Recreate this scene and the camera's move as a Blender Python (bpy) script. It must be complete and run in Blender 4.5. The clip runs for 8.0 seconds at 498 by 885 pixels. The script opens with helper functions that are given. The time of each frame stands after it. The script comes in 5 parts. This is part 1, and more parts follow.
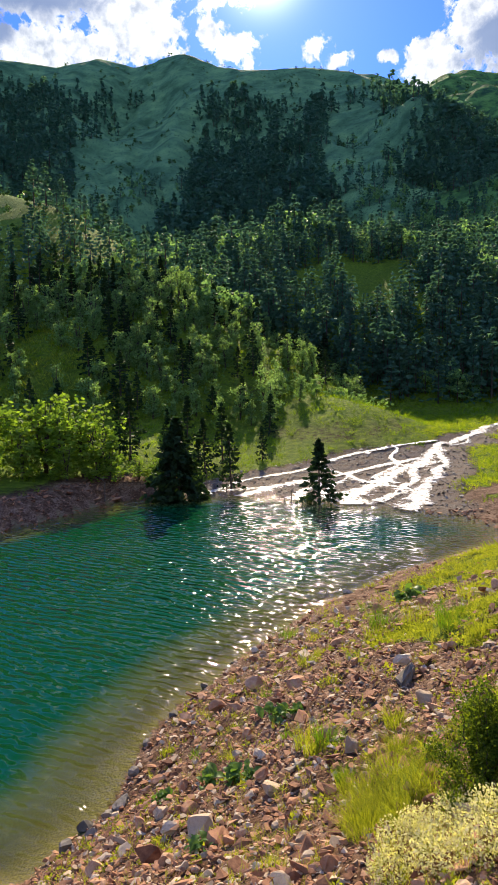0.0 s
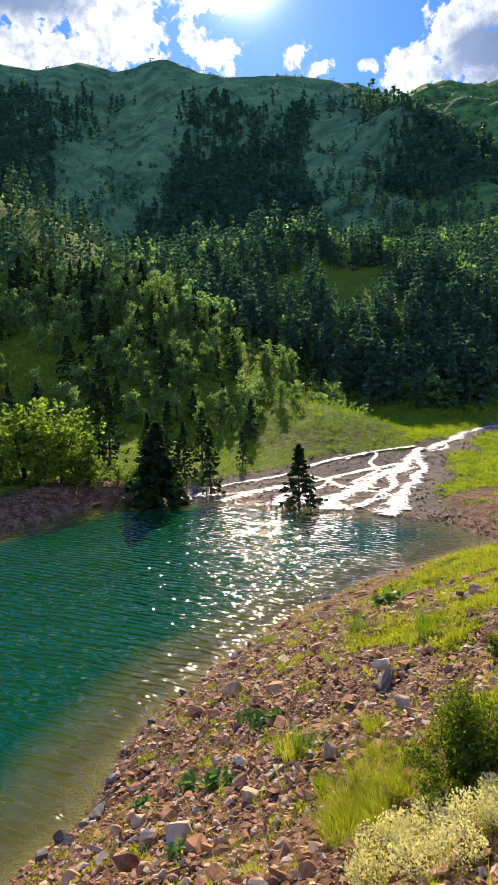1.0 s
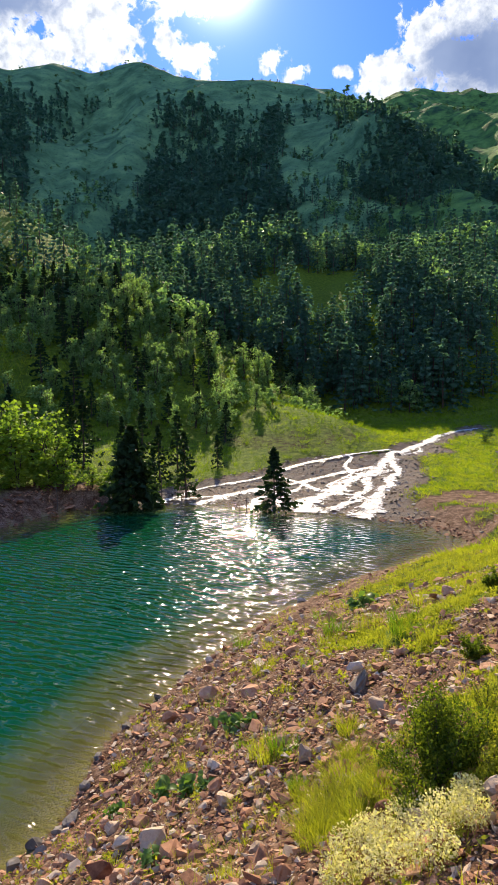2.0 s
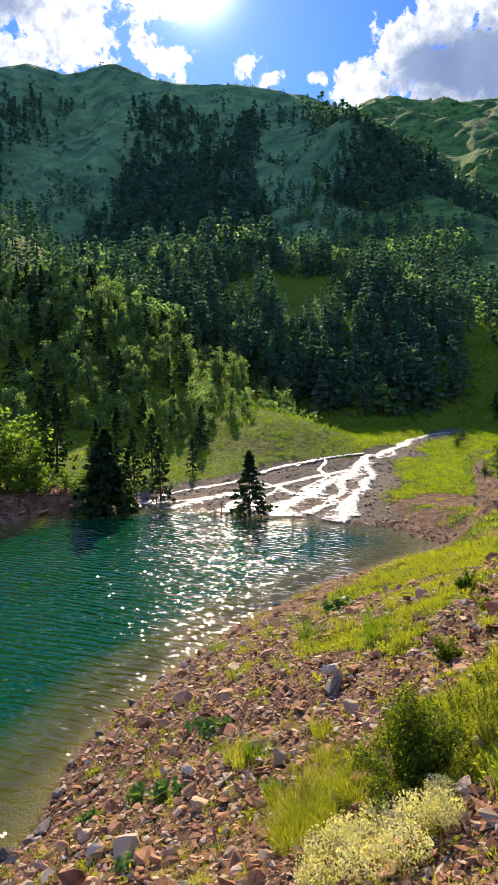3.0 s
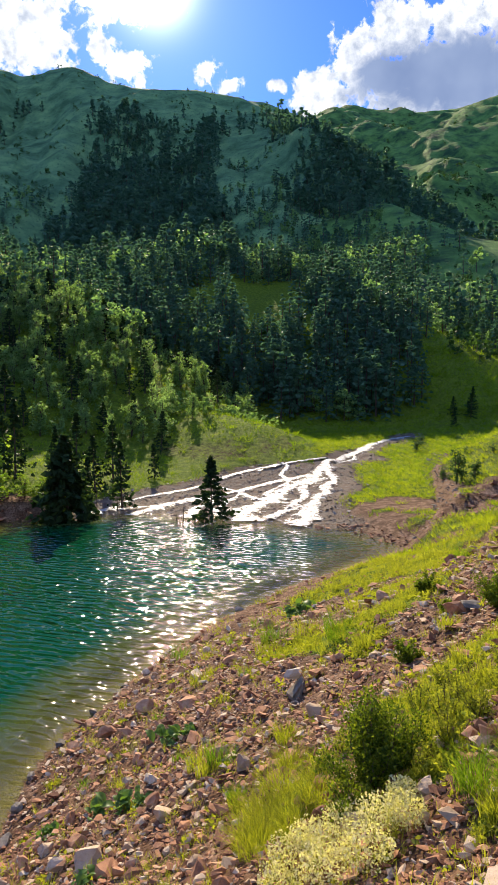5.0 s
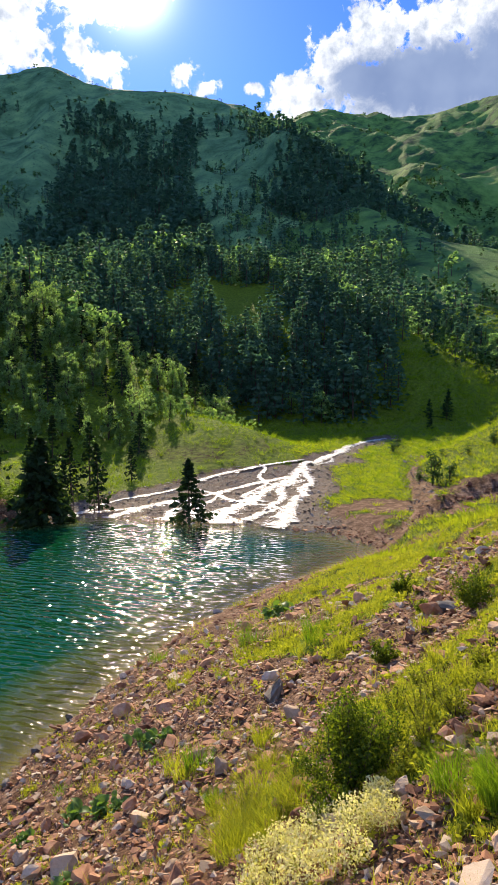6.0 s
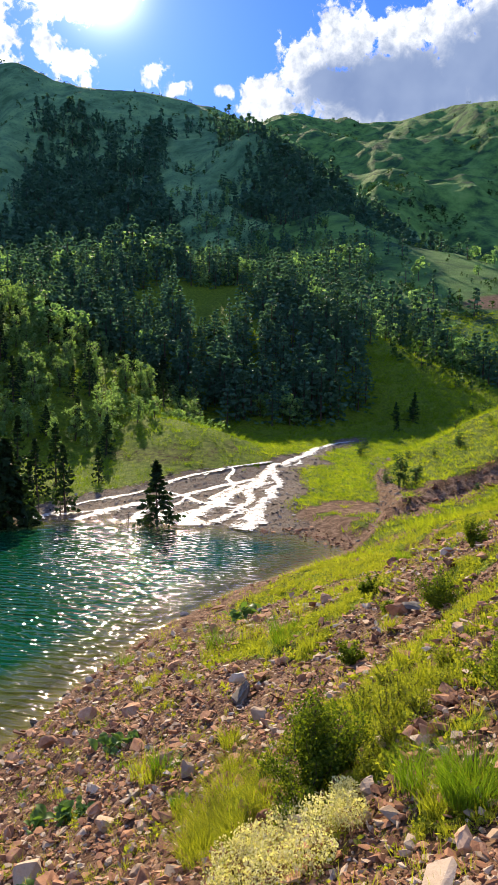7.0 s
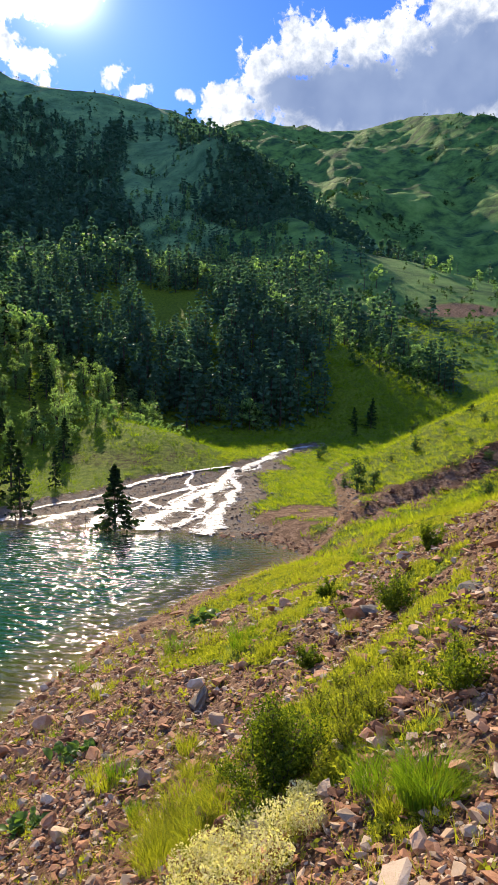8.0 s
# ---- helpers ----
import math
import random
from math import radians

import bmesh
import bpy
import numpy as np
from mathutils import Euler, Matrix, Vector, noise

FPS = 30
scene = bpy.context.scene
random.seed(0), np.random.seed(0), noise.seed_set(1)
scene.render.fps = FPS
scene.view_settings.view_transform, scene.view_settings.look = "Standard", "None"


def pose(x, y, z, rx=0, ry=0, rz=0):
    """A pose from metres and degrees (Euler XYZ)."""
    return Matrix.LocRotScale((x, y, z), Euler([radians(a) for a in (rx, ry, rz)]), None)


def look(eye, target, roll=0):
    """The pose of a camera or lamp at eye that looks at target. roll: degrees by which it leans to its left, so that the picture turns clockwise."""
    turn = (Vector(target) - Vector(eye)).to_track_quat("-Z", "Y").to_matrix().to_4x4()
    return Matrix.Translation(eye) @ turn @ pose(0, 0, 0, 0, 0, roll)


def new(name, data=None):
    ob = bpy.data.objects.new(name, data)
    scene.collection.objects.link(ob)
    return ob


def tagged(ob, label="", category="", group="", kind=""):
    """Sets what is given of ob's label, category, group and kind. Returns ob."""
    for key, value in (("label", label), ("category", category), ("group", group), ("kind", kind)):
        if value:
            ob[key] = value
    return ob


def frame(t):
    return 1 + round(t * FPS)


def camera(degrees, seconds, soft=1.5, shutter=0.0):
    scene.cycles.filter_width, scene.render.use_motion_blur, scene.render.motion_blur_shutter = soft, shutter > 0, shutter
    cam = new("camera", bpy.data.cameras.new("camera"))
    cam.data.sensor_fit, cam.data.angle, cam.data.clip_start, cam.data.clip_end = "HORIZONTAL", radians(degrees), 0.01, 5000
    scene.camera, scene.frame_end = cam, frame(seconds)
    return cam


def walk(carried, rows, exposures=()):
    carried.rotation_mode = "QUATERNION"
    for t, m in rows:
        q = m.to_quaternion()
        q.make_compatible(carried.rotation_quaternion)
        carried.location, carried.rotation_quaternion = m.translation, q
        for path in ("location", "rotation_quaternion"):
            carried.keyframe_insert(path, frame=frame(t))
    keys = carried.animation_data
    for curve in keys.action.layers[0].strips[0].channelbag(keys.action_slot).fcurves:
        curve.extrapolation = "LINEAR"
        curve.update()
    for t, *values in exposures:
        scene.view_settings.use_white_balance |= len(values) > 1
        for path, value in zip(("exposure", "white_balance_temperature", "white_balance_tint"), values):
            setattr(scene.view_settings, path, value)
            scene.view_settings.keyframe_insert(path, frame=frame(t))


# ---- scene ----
cam = camera(40.0, 8.0, soft=1.1)
walk(cam, [
    (0.0, pose(0.000, 0, 8, 83.00, 0.79, -0.10)),
    (0.5, pose(0.001, 0, 8, 83.22, 0.64, -0.85)),
    (1.0, pose(0.003, 0, 8, 83.41, 0.41, -1.73)),
    (1.5, pose(0.005, 0, 8, 83.54, 0.28, -2.73)),
    (3.0, pose(0.010, 0, 8, 83.98, -0.11, -5.84)),
    (3.5, pose(0.012, 0, 8, 84.08, -0.12, -6.79)),
    (4.0, pose(0.013, 0, 8, 84.17, -0.13, -7.60)),
    (5.5, pose(0.017, 0, 8, 84.54, -0.11, -9.89)),
    (6.0, pose(0.019, 0, 8, 84.62, -0.22, -10.91)),
    (6.5, pose(0.021, 0, 8, 84.70, -0.44, -12.09)),
    (7.0, pose(0.024, 0, 8, 84.80, -0.72, -13.51)),
    (7.5, pose(0.027, 0, 8, 84.98, -1.00, -15.13)),
    (8.0, pose(0.030, 0, 8, 85.23, -1.24, -16.86)),
], exposures=[(0.0, 0.82), (8.0, 0.82)])

# ---- sky, clouds and sun ----
SUN_AZ, SUN_EL = 1.6, 28.2
SUN_DIR = Vector((math.sin(radians(SUN_AZ)) * math.cos(radians(SUN_EL)),
                  math.cos(radians(SUN_AZ)) * math.cos(radians(SUN_EL)), math.sin(radians(SUN_EL))))

# clouds of the sky: bearing, elevation, half width, half height in degrees
CLOUDS = [(-1.2, 27.2, 4.6, 1.7), (-8.8, 24.4, 3.8, 2.8), (-16.1, 22.4, 4.3, 1.9), (-11.9, 22.6, 2.8, 1.5), (-16.0, 26.0, 6.0, 2.6),
          (-6.7, 22.7, 2.2, 0.6), (-2.6, 23.7, 1.2, 1.0), (-0.9, 22.8, 2.2, 1.2), (0.4, 22.0, 0.7, 0.9),
          (5.5, 22.8, 1.2, 0.8), (7.5, 22.0, 1.3, 0.8), (11.4, 21.9, 0.9, 0.4),
          (14.6, 21.4, 2.6, 1.8), (17.8, 23.2, 2.4, 2.6), (20.8, 24.8, 2.8, 2.2), (25.2, 25.2, 2.6, 2.0),
          (28.7, 25.5, 2.6, 2.0), (33.5, 26.6, 4.2, 3.4), (25.0, 21.6, 8.5, 3.4), (33.5, 22.0, 8.0, 4.6)]


class Nodes:
    """Short calls to build a node tree."""

    def __init__(self, tree):
        self.t = tree
        tree.nodes.clear()

    def n(self, kind, **kw):
        node = self.t.nodes.new(kind)
        for key, value in kw.items():
            if key == "inputs":
                for slot, v in value.items():
                    self.put(node.inputs[slot], v)
            else:
                setattr(node, key, value)
        return node

    def put(self, socket, v):
        if isinstance(v, bpy.types.NodeSocket):
            self.t.links.new(v, socket)
        else:
            socket.default_value = v

    def m(self, op, a, b=0.0, c=0.0, clamp=False):
        node = self.n("ShaderNodeMath", operation=op, use_clamp=clamp)
        for k, v in enumerate((a, b, c)):
            self.put(node.inputs[k], v)
        return node.outputs[0]

    def mix(self, f, a, b):
        node = self.n("ShaderNodeMix", data_type="RGBA")
        self.put(node.inputs[0], f)
        self.put(node.inputs[6], a)
        self.put(node.inputs[7], b)
        return node.outputs[2]

    def ramp(self, f, stops):
        node = self.n("ShaderNodeValToRGB")
        e = node.color_ramp.elements
        while len(e) < len(stops):
            e.new(0.5)
        for k, (p, c) in enumerate(stops):
            e[k].position, e[k].color = p, (c if len(c) == 4 else (*c, 1))
        self.put(node.inputs[0], f)
        return node.outputs[0]

    def noise(self, vec, scale, detail=4.0, rough=0.55, distortion=0.0):
        node = self.n("ShaderNodeTexNoise")
        self.put(node.inputs["Scale"], scale)
        self.put(node.inputs["Detail"], detail)
        self.put(node.inputs["Roughness"], rough)
        self.put(node.inputs["Distortion"], distortion)
        if vec is not None:
            self.put(node.inputs["Vector"], vec)
        return node.outputs[0]

    def step(self, v, lo, hi):
        node = self.n("ShaderNodeMapRange", interpolation_type="SMOOTHSTEP")
        self.put(node.inputs["Value"], v)
        self.put(node.inputs["From Min"], lo)
        self.put(node.inputs["From Max"], hi)
        return node.outputs[0]


# their deep grey middles
CORES = [(25.5, 21.8, 7.5, 2.7), (34.0, 23.0, 6.5, 3.4), (20.5, 22.4, 3.2, 1.6), (-16.5, 26.2, 5.5, 1.9), (-20.0, 23.5, 3.0, 1.5)]


def make_world():
    world = bpy.data.worlds.new("sky")
    scene.world = world
    world.use_nodes = True
    g = Nodes(world.node_tree)
    out = g.n("ShaderNodeOutputWorld")
    sky = g.n("ShaderNodeTexSky", sky_type="NISHITA", sun_disc=False, sun_elevation=radians(SUN_EL),
              sun_rotation=radians(SUN_AZ), altitude=1500.0, air_density=1.0, dust_density=0.3, ozone_density=2.5)
    where = g.n("ShaderNodeTexCoord").outputs["Generated"]
    sep = g.n("ShaderNodeSeparateXYZ", inputs={0: where})
    az = g.m("MULTIPLY", g.m("ARCTAN2", sep.outputs[0], sep.outputs[1]), 57.2958)
    el = g.m("MULTIPLY", g.m("ARCSINE", sep.outputs[2]), 57.2958)
    field, core = None, None
    for a, e, ra, re in CORES:
        dx = g.m("DIVIDE", g.m("SUBTRACT", az, a), ra)
        dy = g.m("DIVIDE", g.m("SUBTRACT", el, e), re)
        one = g.m("SUBTRACT", 1.0, g.m("SQRT", g.m("ADD", g.m("MULTIPLY", dx, dx), g.m("MULTIPLY", dy, dy))))
        core = one if core is None else g.m("SMOOTH_MAX", core, one, 0.3)
    for a, e, ra, re in CLOUDS:
        dx = g.m("DIVIDE", g.m("SUBTRACT", az, a), ra)
        dy = g.m("DIVIDE", g.m("SUBTRACT", el, e), re)
        r = g.m("SQRT", g.m("ADD", g.m("MULTIPLY", dx, dx), g.m("MULTIPLY", dy, dy)))
        one = g.m("MULTIPLY", g.m("SUBTRACT", 1.0, r), min(1.0, 0.34 + 0.14 * min(ra, re)))
        field = one if field is None else g.m("SMOOTH_MAX", field, one, 0.12)
    coarse = g.noise(where, 16.0, 3.0, 0.5)
    fine = g.noise(where, 38.0, 10.0, 0.60, 0.4)
    soft = g.m("ADD", field, g.m("MULTIPLY", g.m("SUBTRACT", coarse, 0.5), 0.60))
    wisp = g.noise(where, 110.0, 6.0, 0.6, 0.5)
    dens = g.m("ADD", soft, g.m("ADD", g.m("MULTIPLY", g.m("SUBTRACT", fine, 0.5), 1.4), g.m("MULTIPLY", g.m("SUBTRACT", wisp, 0.5), 0.75)))
    dens = g.m("ADD", dens, g.m("MULTIPLY", g.m("MAXIMUM", g.m("SUBTRACT", field, 0.22), 0.0), 1.8))
    cover = g.step(dens, -0.03, 0.19)
    # broken bluish cloud behind, out of view, added to fill shaded faces with light
    rest = g.m("MULTIPLY", g.step(g.noise(where, 3.2, 6.0, 0.6), 0.40, 0.64), g.step(sep.outputs[1], 0.30, -0.20))
    # thin rims let the sun through, deep cores are grey
    deep = g.m("ADD", core, g.m("MULTIPLY", g.m("ADD", g.m("SUBTRACT", fine, 0.5), g.m("MULTIPLY", g.m("SUBTRACT", coarse, 0.5), 0.6)), 1.2))
    billow = g.ramp(g.noise(where, 60.0, 6.0, 0.6), [(0.3, (0.34, 0.38, 0.46)), (0.62, (0.74, 0.75, 0.77))])
    lit = g.mix(g.step(deep, -0.42, 0.38), billow, g.mix(coarse, (0.10, 0.15, 0.29, 1), (0.24, 0.30, 0.44, 1)))
    # the haze round the sun
    dot = g.n("ShaderNodeVectorMath", operation="DOT_PRODUCT", inputs={0: where, 1: tuple(SUN_DIR)}).outputs["Value"]
    ang = g.m("MULTIPLY", g.m("ARCCOSINE", g.m("MINIMUM", dot, 0.99999)), 57.2958)
    glow = g.m("ADD", g.m("MULTIPLY", g.m("EXPONENT", g.m("DIVIDE", g.m("POWER", ang, 2.0), -5.0)), 1.3),
               g.m("MULTIPLY", g.m("EXPONENT", g.m("DIVIDE", ang, -4.5)), 0.20))
    base = g.n("ShaderNodeVectorMath", operation="SCALE", inputs={0: sky.outputs[0], "Scale": SKY}).outputs[0]
    tint = g.n("ShaderNodeVectorMath", operation="MULTIPLY", inputs={0: base, 1: (0.20, 0.38, 0.90)}).outputs[0]
    mixed = g.mix(cover, g.mix(rest, tint, (0.47, 0.64, 1.00, 1)), lit)
    shine = g.n("ShaderNodeVectorMath", operation="SCALE", inputs={0: (1.0, 0.99, 0.96), "Scale": glow}).outputs[0]
    total = g.n("ShaderNodeVectorMath", operation="ADD", inputs={0: mixed, 1: shine}).outputs[0]
    back = g.n("ShaderNodeBackground", inputs={0: total, 1: 1.0})
    g.t.links.new(back.outputs[0], out.inputs[0])


SKY = 0.15
make_world()
lamp = bpy.data.lights.new("sun", "SUN")
lamp.energy, lamp.angle, lamp.color = 5.0, radians(0.6), (1.0, 0.83, 0.58)
sun = new("sun", lamp)
sun.matrix_world = look(SUN_DIR * 100, (0, 0, 0))

# ---- shape of the land ----
rng = np.random.default_rng(7)
LATTICE = np.random.default_rng(3).random((256, 256))


def value_noise(x, y):
    xi, yi = np.floor(x).astype(int), np.floor(y).astype(int)
    fx, fy = x - xi, y - yi
    fx, fy = fx * fx * (3 - 2 * fx), fy * fy * (3 - 2 * fy)
    a, b = LATTICE[xi % 256, yi % 256], LATTICE[(xi + 1) % 256, yi % 256]
    c, d = LATTICE[xi % 256, (yi + 1) % 256], LATTICE[(xi + 1) % 256, (yi + 1) % 256]
    return (a * (1 - fx) + b * fx) * (1 - fy) + (c * (1 - fx) + d * fx) * fy - 0.5


def fbm(x, y, size, octaves=4, gain=0.5):
    total, amp, s = 0.0, 1.0, 1.0 / size
    for k in range(octaves):
        total = total + amp * value_noise(x * s + 17.3 * k + 40, y * s + 9.1 * k + 90)
        amp, s = amp * gain, s * 2.03
    return total


def smooth(v, lo, hi):
    t = np.clip((v - lo) / (hi - lo), 0, 1)
    return t * t * (3 - 2 * t)


def line_distance(x, y, pts):
    """Distance to a polyline, the side of it (positive: to its right), the height on it and the way along it."""
    best = np.full(x.shape, 1e9)
    side, z, along, run = np.zeros(x.shape), np.zeros(x.shape), np.zeros(x.shape), 0.0
    for p, q in zip(pts[:-1], pts[1:]):
        ex, ey = q[0] - p[0], q[1] - p[1]
        length = math.hypot(ex, ey)
        t = np.clip(((x - p[0]) * ex + (y - p[1]) * ey) / length ** 2, 0, 1)
        dx, dy = x - p[0] - t * ex, y - p[1] - t * ey
        d = np.hypot(dx, dy)
        near = d < best
        best = np.where(near, d, best)
        side = np.where(near, np.sign(ex * -(y - p[1]) + ey * (x - p[0])), side)
        if len(p) > 2:
            z = np.where(near, p[2] + t * (q[2] - p[2]), z)
        along = np.where(near, run + t * length, along)
        run += length
    return best, side, z, along


def smax(a, b, k):
    h = np.clip(0.5 + 0.5 * (a - b) / k, 0, 1)
    return b + (a - b) * h + k * h * (1 - h)


def polar(*rows, k=1.0):
    """Points of a crest from bearing, elevation as seen from the slope above the lake, and distance (times k)."""
    return [(d * k * math.sin(radians(a)), d * k * math.cos(radians(a)), 8 + d * k * math.tan(radians(e))) for a, e, d in rows]


FOOT = [(-90, -35), (-45, -8), (-20, 4), (-8, 8), (-3.6, 9.7), (-2.5, 11.6), (-2.3, 13.2), (-1.6, 15.2), (-0.2, 18), (2.1, 21.3),
        (5.4, 24.9), (9.6, 28), (11.8, 29.6), (15.5, 33.5), (18, 40), (21, 48), (26, 57), (38, 70), (70, 92), (150, 135), (300, 230)]
FAR_SHORE = [(11.8, 30.8), (11.0, 33.4), (7.9, 35.6), (4.9, 37.4), (0.0, 40.2), (-5.3, 38.9), (-7.5, 38.4), (-8.9, 36.0),
             (-11.9, 31.7), (-17, 27), (-30, 20), (-55, 8), (-90, -15)]
LAKE = FOOT[:13] + FAR_SHORE
STREAMS = [
    [(28.5, 69.6, 0.25), (26.5, 68.3, 0.5), (23.5, 65.5, 0.6), (20.5, 61, 0.6), (15.5, 54, 0.7), (13, 49.5, 0.8), (9.5, 44, 0.9), (7, 40.5, 1.0), (5.6, 36.8, 1.2)],
    [(15.5, 54, 0.35), (11, 52.4, 0.4), (7.2, 50.7, 0.45), (5, 48.3, 0.4), (6.5, 45.5, 0.45), (8.0, 42.5, 0.5)],
    [(13, 49.5, 0.4), (8, 47.0, 0.45), (4, 43.6, 0.6), (1, 41.5, 0.7), (-0.6, 39.4, 0.8)],
    [(14.2, 51.5, 0.45), (13.6, 46.5, 0.5), (11.5, 42.0, 0.6), (9.2, 38.5, 0.8), (8.2, 35.2, 0.8)],
    [(5.0, 48.2, 0.25), (1.5, 45.5, 0.28), (-1.0, 42.6, 0.3), (-2.4, 39.8, 0.4)],
    [(13.2, 48.0, 0.3), (11.2, 45.6, 0.35), (10.6, 42.5, 0.4), (8.6, 40.0, 0.4), (7.0, 37.0, 0.5)],
    [(7.0, 46.2, 0.25), (6.0, 43.2, 0.3), (3.6, 40.8, 0.35), (2.4, 38.2, 0.5)],
    [(11.0, 52.4, 0.2), (9.8, 49.6, 0.22), (10.4, 47.2, 0.25), (8.6, 44.6, 0.25), (9.3, 42.2, 0.3)],
    [(8.0, 42.5, 0.3), (9.6, 40.8, 0.3), (8.9, 38.2, 0.35), (9.6, 36.0, 0.4)],
    [(4.0, 43.6, 0.2), (5.6, 42.2, 0.25), (4.9, 40.2, 0.3), (4.4, 38.2, 0.4)],
    [(20.5, 61.0, 0.25), (18.9, 58.8, 0.25), (18.6, 56.0, 0.25), (16.2, 54.6, 0.3)],
    [(1.0, 41.5, 0.25), (-0.4, 41.4, 0.22), (-1.6, 40.6, 0.25), (-3.4, 40.0, 0.3)],
]
RIDGES = [
    # the wooded spur across the lake
    (polar((9, -3.9, 64), (3, -2.4, 74), (-2, 0.4, 86), (-6, 3.8, 100), (-10, 7.8, 118), (-16, 11.6, 148), (-25, 13.5, 210), (-45, 15, 310)), 0.33, 3.0),
    # the main mountain
    (polar((-50, 18, 430), (-32, 21, 420), (-22, 21.2, 405), (-18.6, 21.3, 400), (-14.5, 21.2, 396), (-11.3, 21.9, 400), (-8.5, 21.5, 400), (-4.5, 22.4, 396),
           (-1.4, 21.5, 375), (2, 21.5, 350), (4.8, 21.6, 336), (8, 21.2, 336),
           (10.5, 18.6, 325), (13, 14.0, 300), k=1.75), 0.64, 13.0),
    # far grassy mountains with a saddle
    (polar((8, 18.5, 850), (13.6, 19.6, 820), (16.8, 20.5, 790), (20, 19.7, 830), (25.4, 19.7, 860), (29.4, 20.5, 800), (33, 20.5, 700), (35.7, 19.6, 690),
           (42, 20, 700), (60, 18, 650), (100, 15, 700), k=1.6), 0.50, 18.0),
    (polar((33, 20.5, 700), (32.6, 15.8, 590), (34.6, 10.5, 480), (38, 5, 390), k=1.6), 0.60, 12.0),
    # a bare grassy spur that runs down into the valley
    (polar((20, 13.5, 330), (24.5, 11.0, 270), (28.6, 7.8, 228), (32.5, 5.6, 206), (37, 4.2, 190), (46, 2.0, 175)), 0.35, 5.0),
    # a wooded spur in front of it
    (polar((1, 9.0, 175), (5, 9.5, 165), (9, 8.6, 152), (14, 7.6, 138), (18, 5.8, 128), (21.5, 2.2, 118), (23.5, -1.0, 108)), 0.46, 4.0),
    # the far shoulder of the main mountain
    (polar((4, 21.3, 480), (6.5, 21.2, 520), (9.7, 20.9, 620), (13.5, 19.8, 690), (18.3, 17.6, 680), (24.5, 14.2, 600), (28, 11.0, 480), (31.5, 6.2, 360), (34.5, 1.0, 270), k=1.7), 0.58, 12.0),
    # its grassy nose in the valley
    (polar((22.5, 4.0, 162), (24.2, 2.8, 158), (28.9, -0.1, 146), (32.5, -1.4, 132)), 0.25, 2.0),
]
RIDGE_KIND = (1, 2, 3, 4, 5, 6, 2, 6)


def lake_distance(x, y):
    """Distance to the shore line: negative in the lake."""
    d = line_distance(x, y, LAKE + LAKE[:1])[0]
    inside = np.zeros(x.shape, bool)
    for (x0, y0), (x1, y1) in zip(LAKE, LAKE[1:] + LAKE[:1]):
        cross = (y0 > y) != (y1 > y)
        inside ^= cross & (x < x0 + (y - y0) * (x1 - x0) / (y1 - y0 + 1e-12))
    wob = 0.35 * fbm(x, y, 1.8, 3)
    return np.where(inside, -d, d) + wob


def ridge_tent(x, y, pts, slope, back, steepen=0.0):
    """A ridge that falls off evenly on both sides of its crest (back: the fall to the right of its line), and the distance to the crest."""
    top, dist = np.full(x.shape, -1e9), np.full(x.shape, 1e9)
    for p, q in zip(pts[:-1], pts[1:]):
        ex, ey = q[0] - p[0], q[1] - p[1]
        t = np.clip(((x - p[0]) * ex + (y - p[1]) * ey) / (ex * ex + ey * ey), 0, 1)
        d = np.hypot(x - p[0] - t * ex, y - p[1] - t * ey)
        fall = np.where(ey * (x - p[0]) - ex * (y - p[1]) > 0, back, slope)
        crest = p[2] + t * (q[2] - p[2])
        z = crest - (fall + steepen * crest) * (np.sqrt(d * d + 16) - 4)
        top, dist = np.maximum(top, z), np.minimum(dist, d)
    return top, dist


SCARP = [(12.6, 29.6), (17, 31.0), (23, 32.2), (31, 33.5), (40, 33.0)]


def scarp_step(x, y):
    d, side, _, along = line_distance(x, y, SCARP)
    d = d * -side + 1.5 * fbm(x, y, 3.0, 4)
    ends = smooth(along, 0.3, 3) * (1 - smooth(along, 20, 27))
    return 0.75 * smooth(d, 0, 1.5) * np.exp(-np.maximum(d - 1.1, 0) / 7) * ends, smooth(d, -0.7, 0.0) * (1 - smooth(d, 0.9, 1.4)) * ends


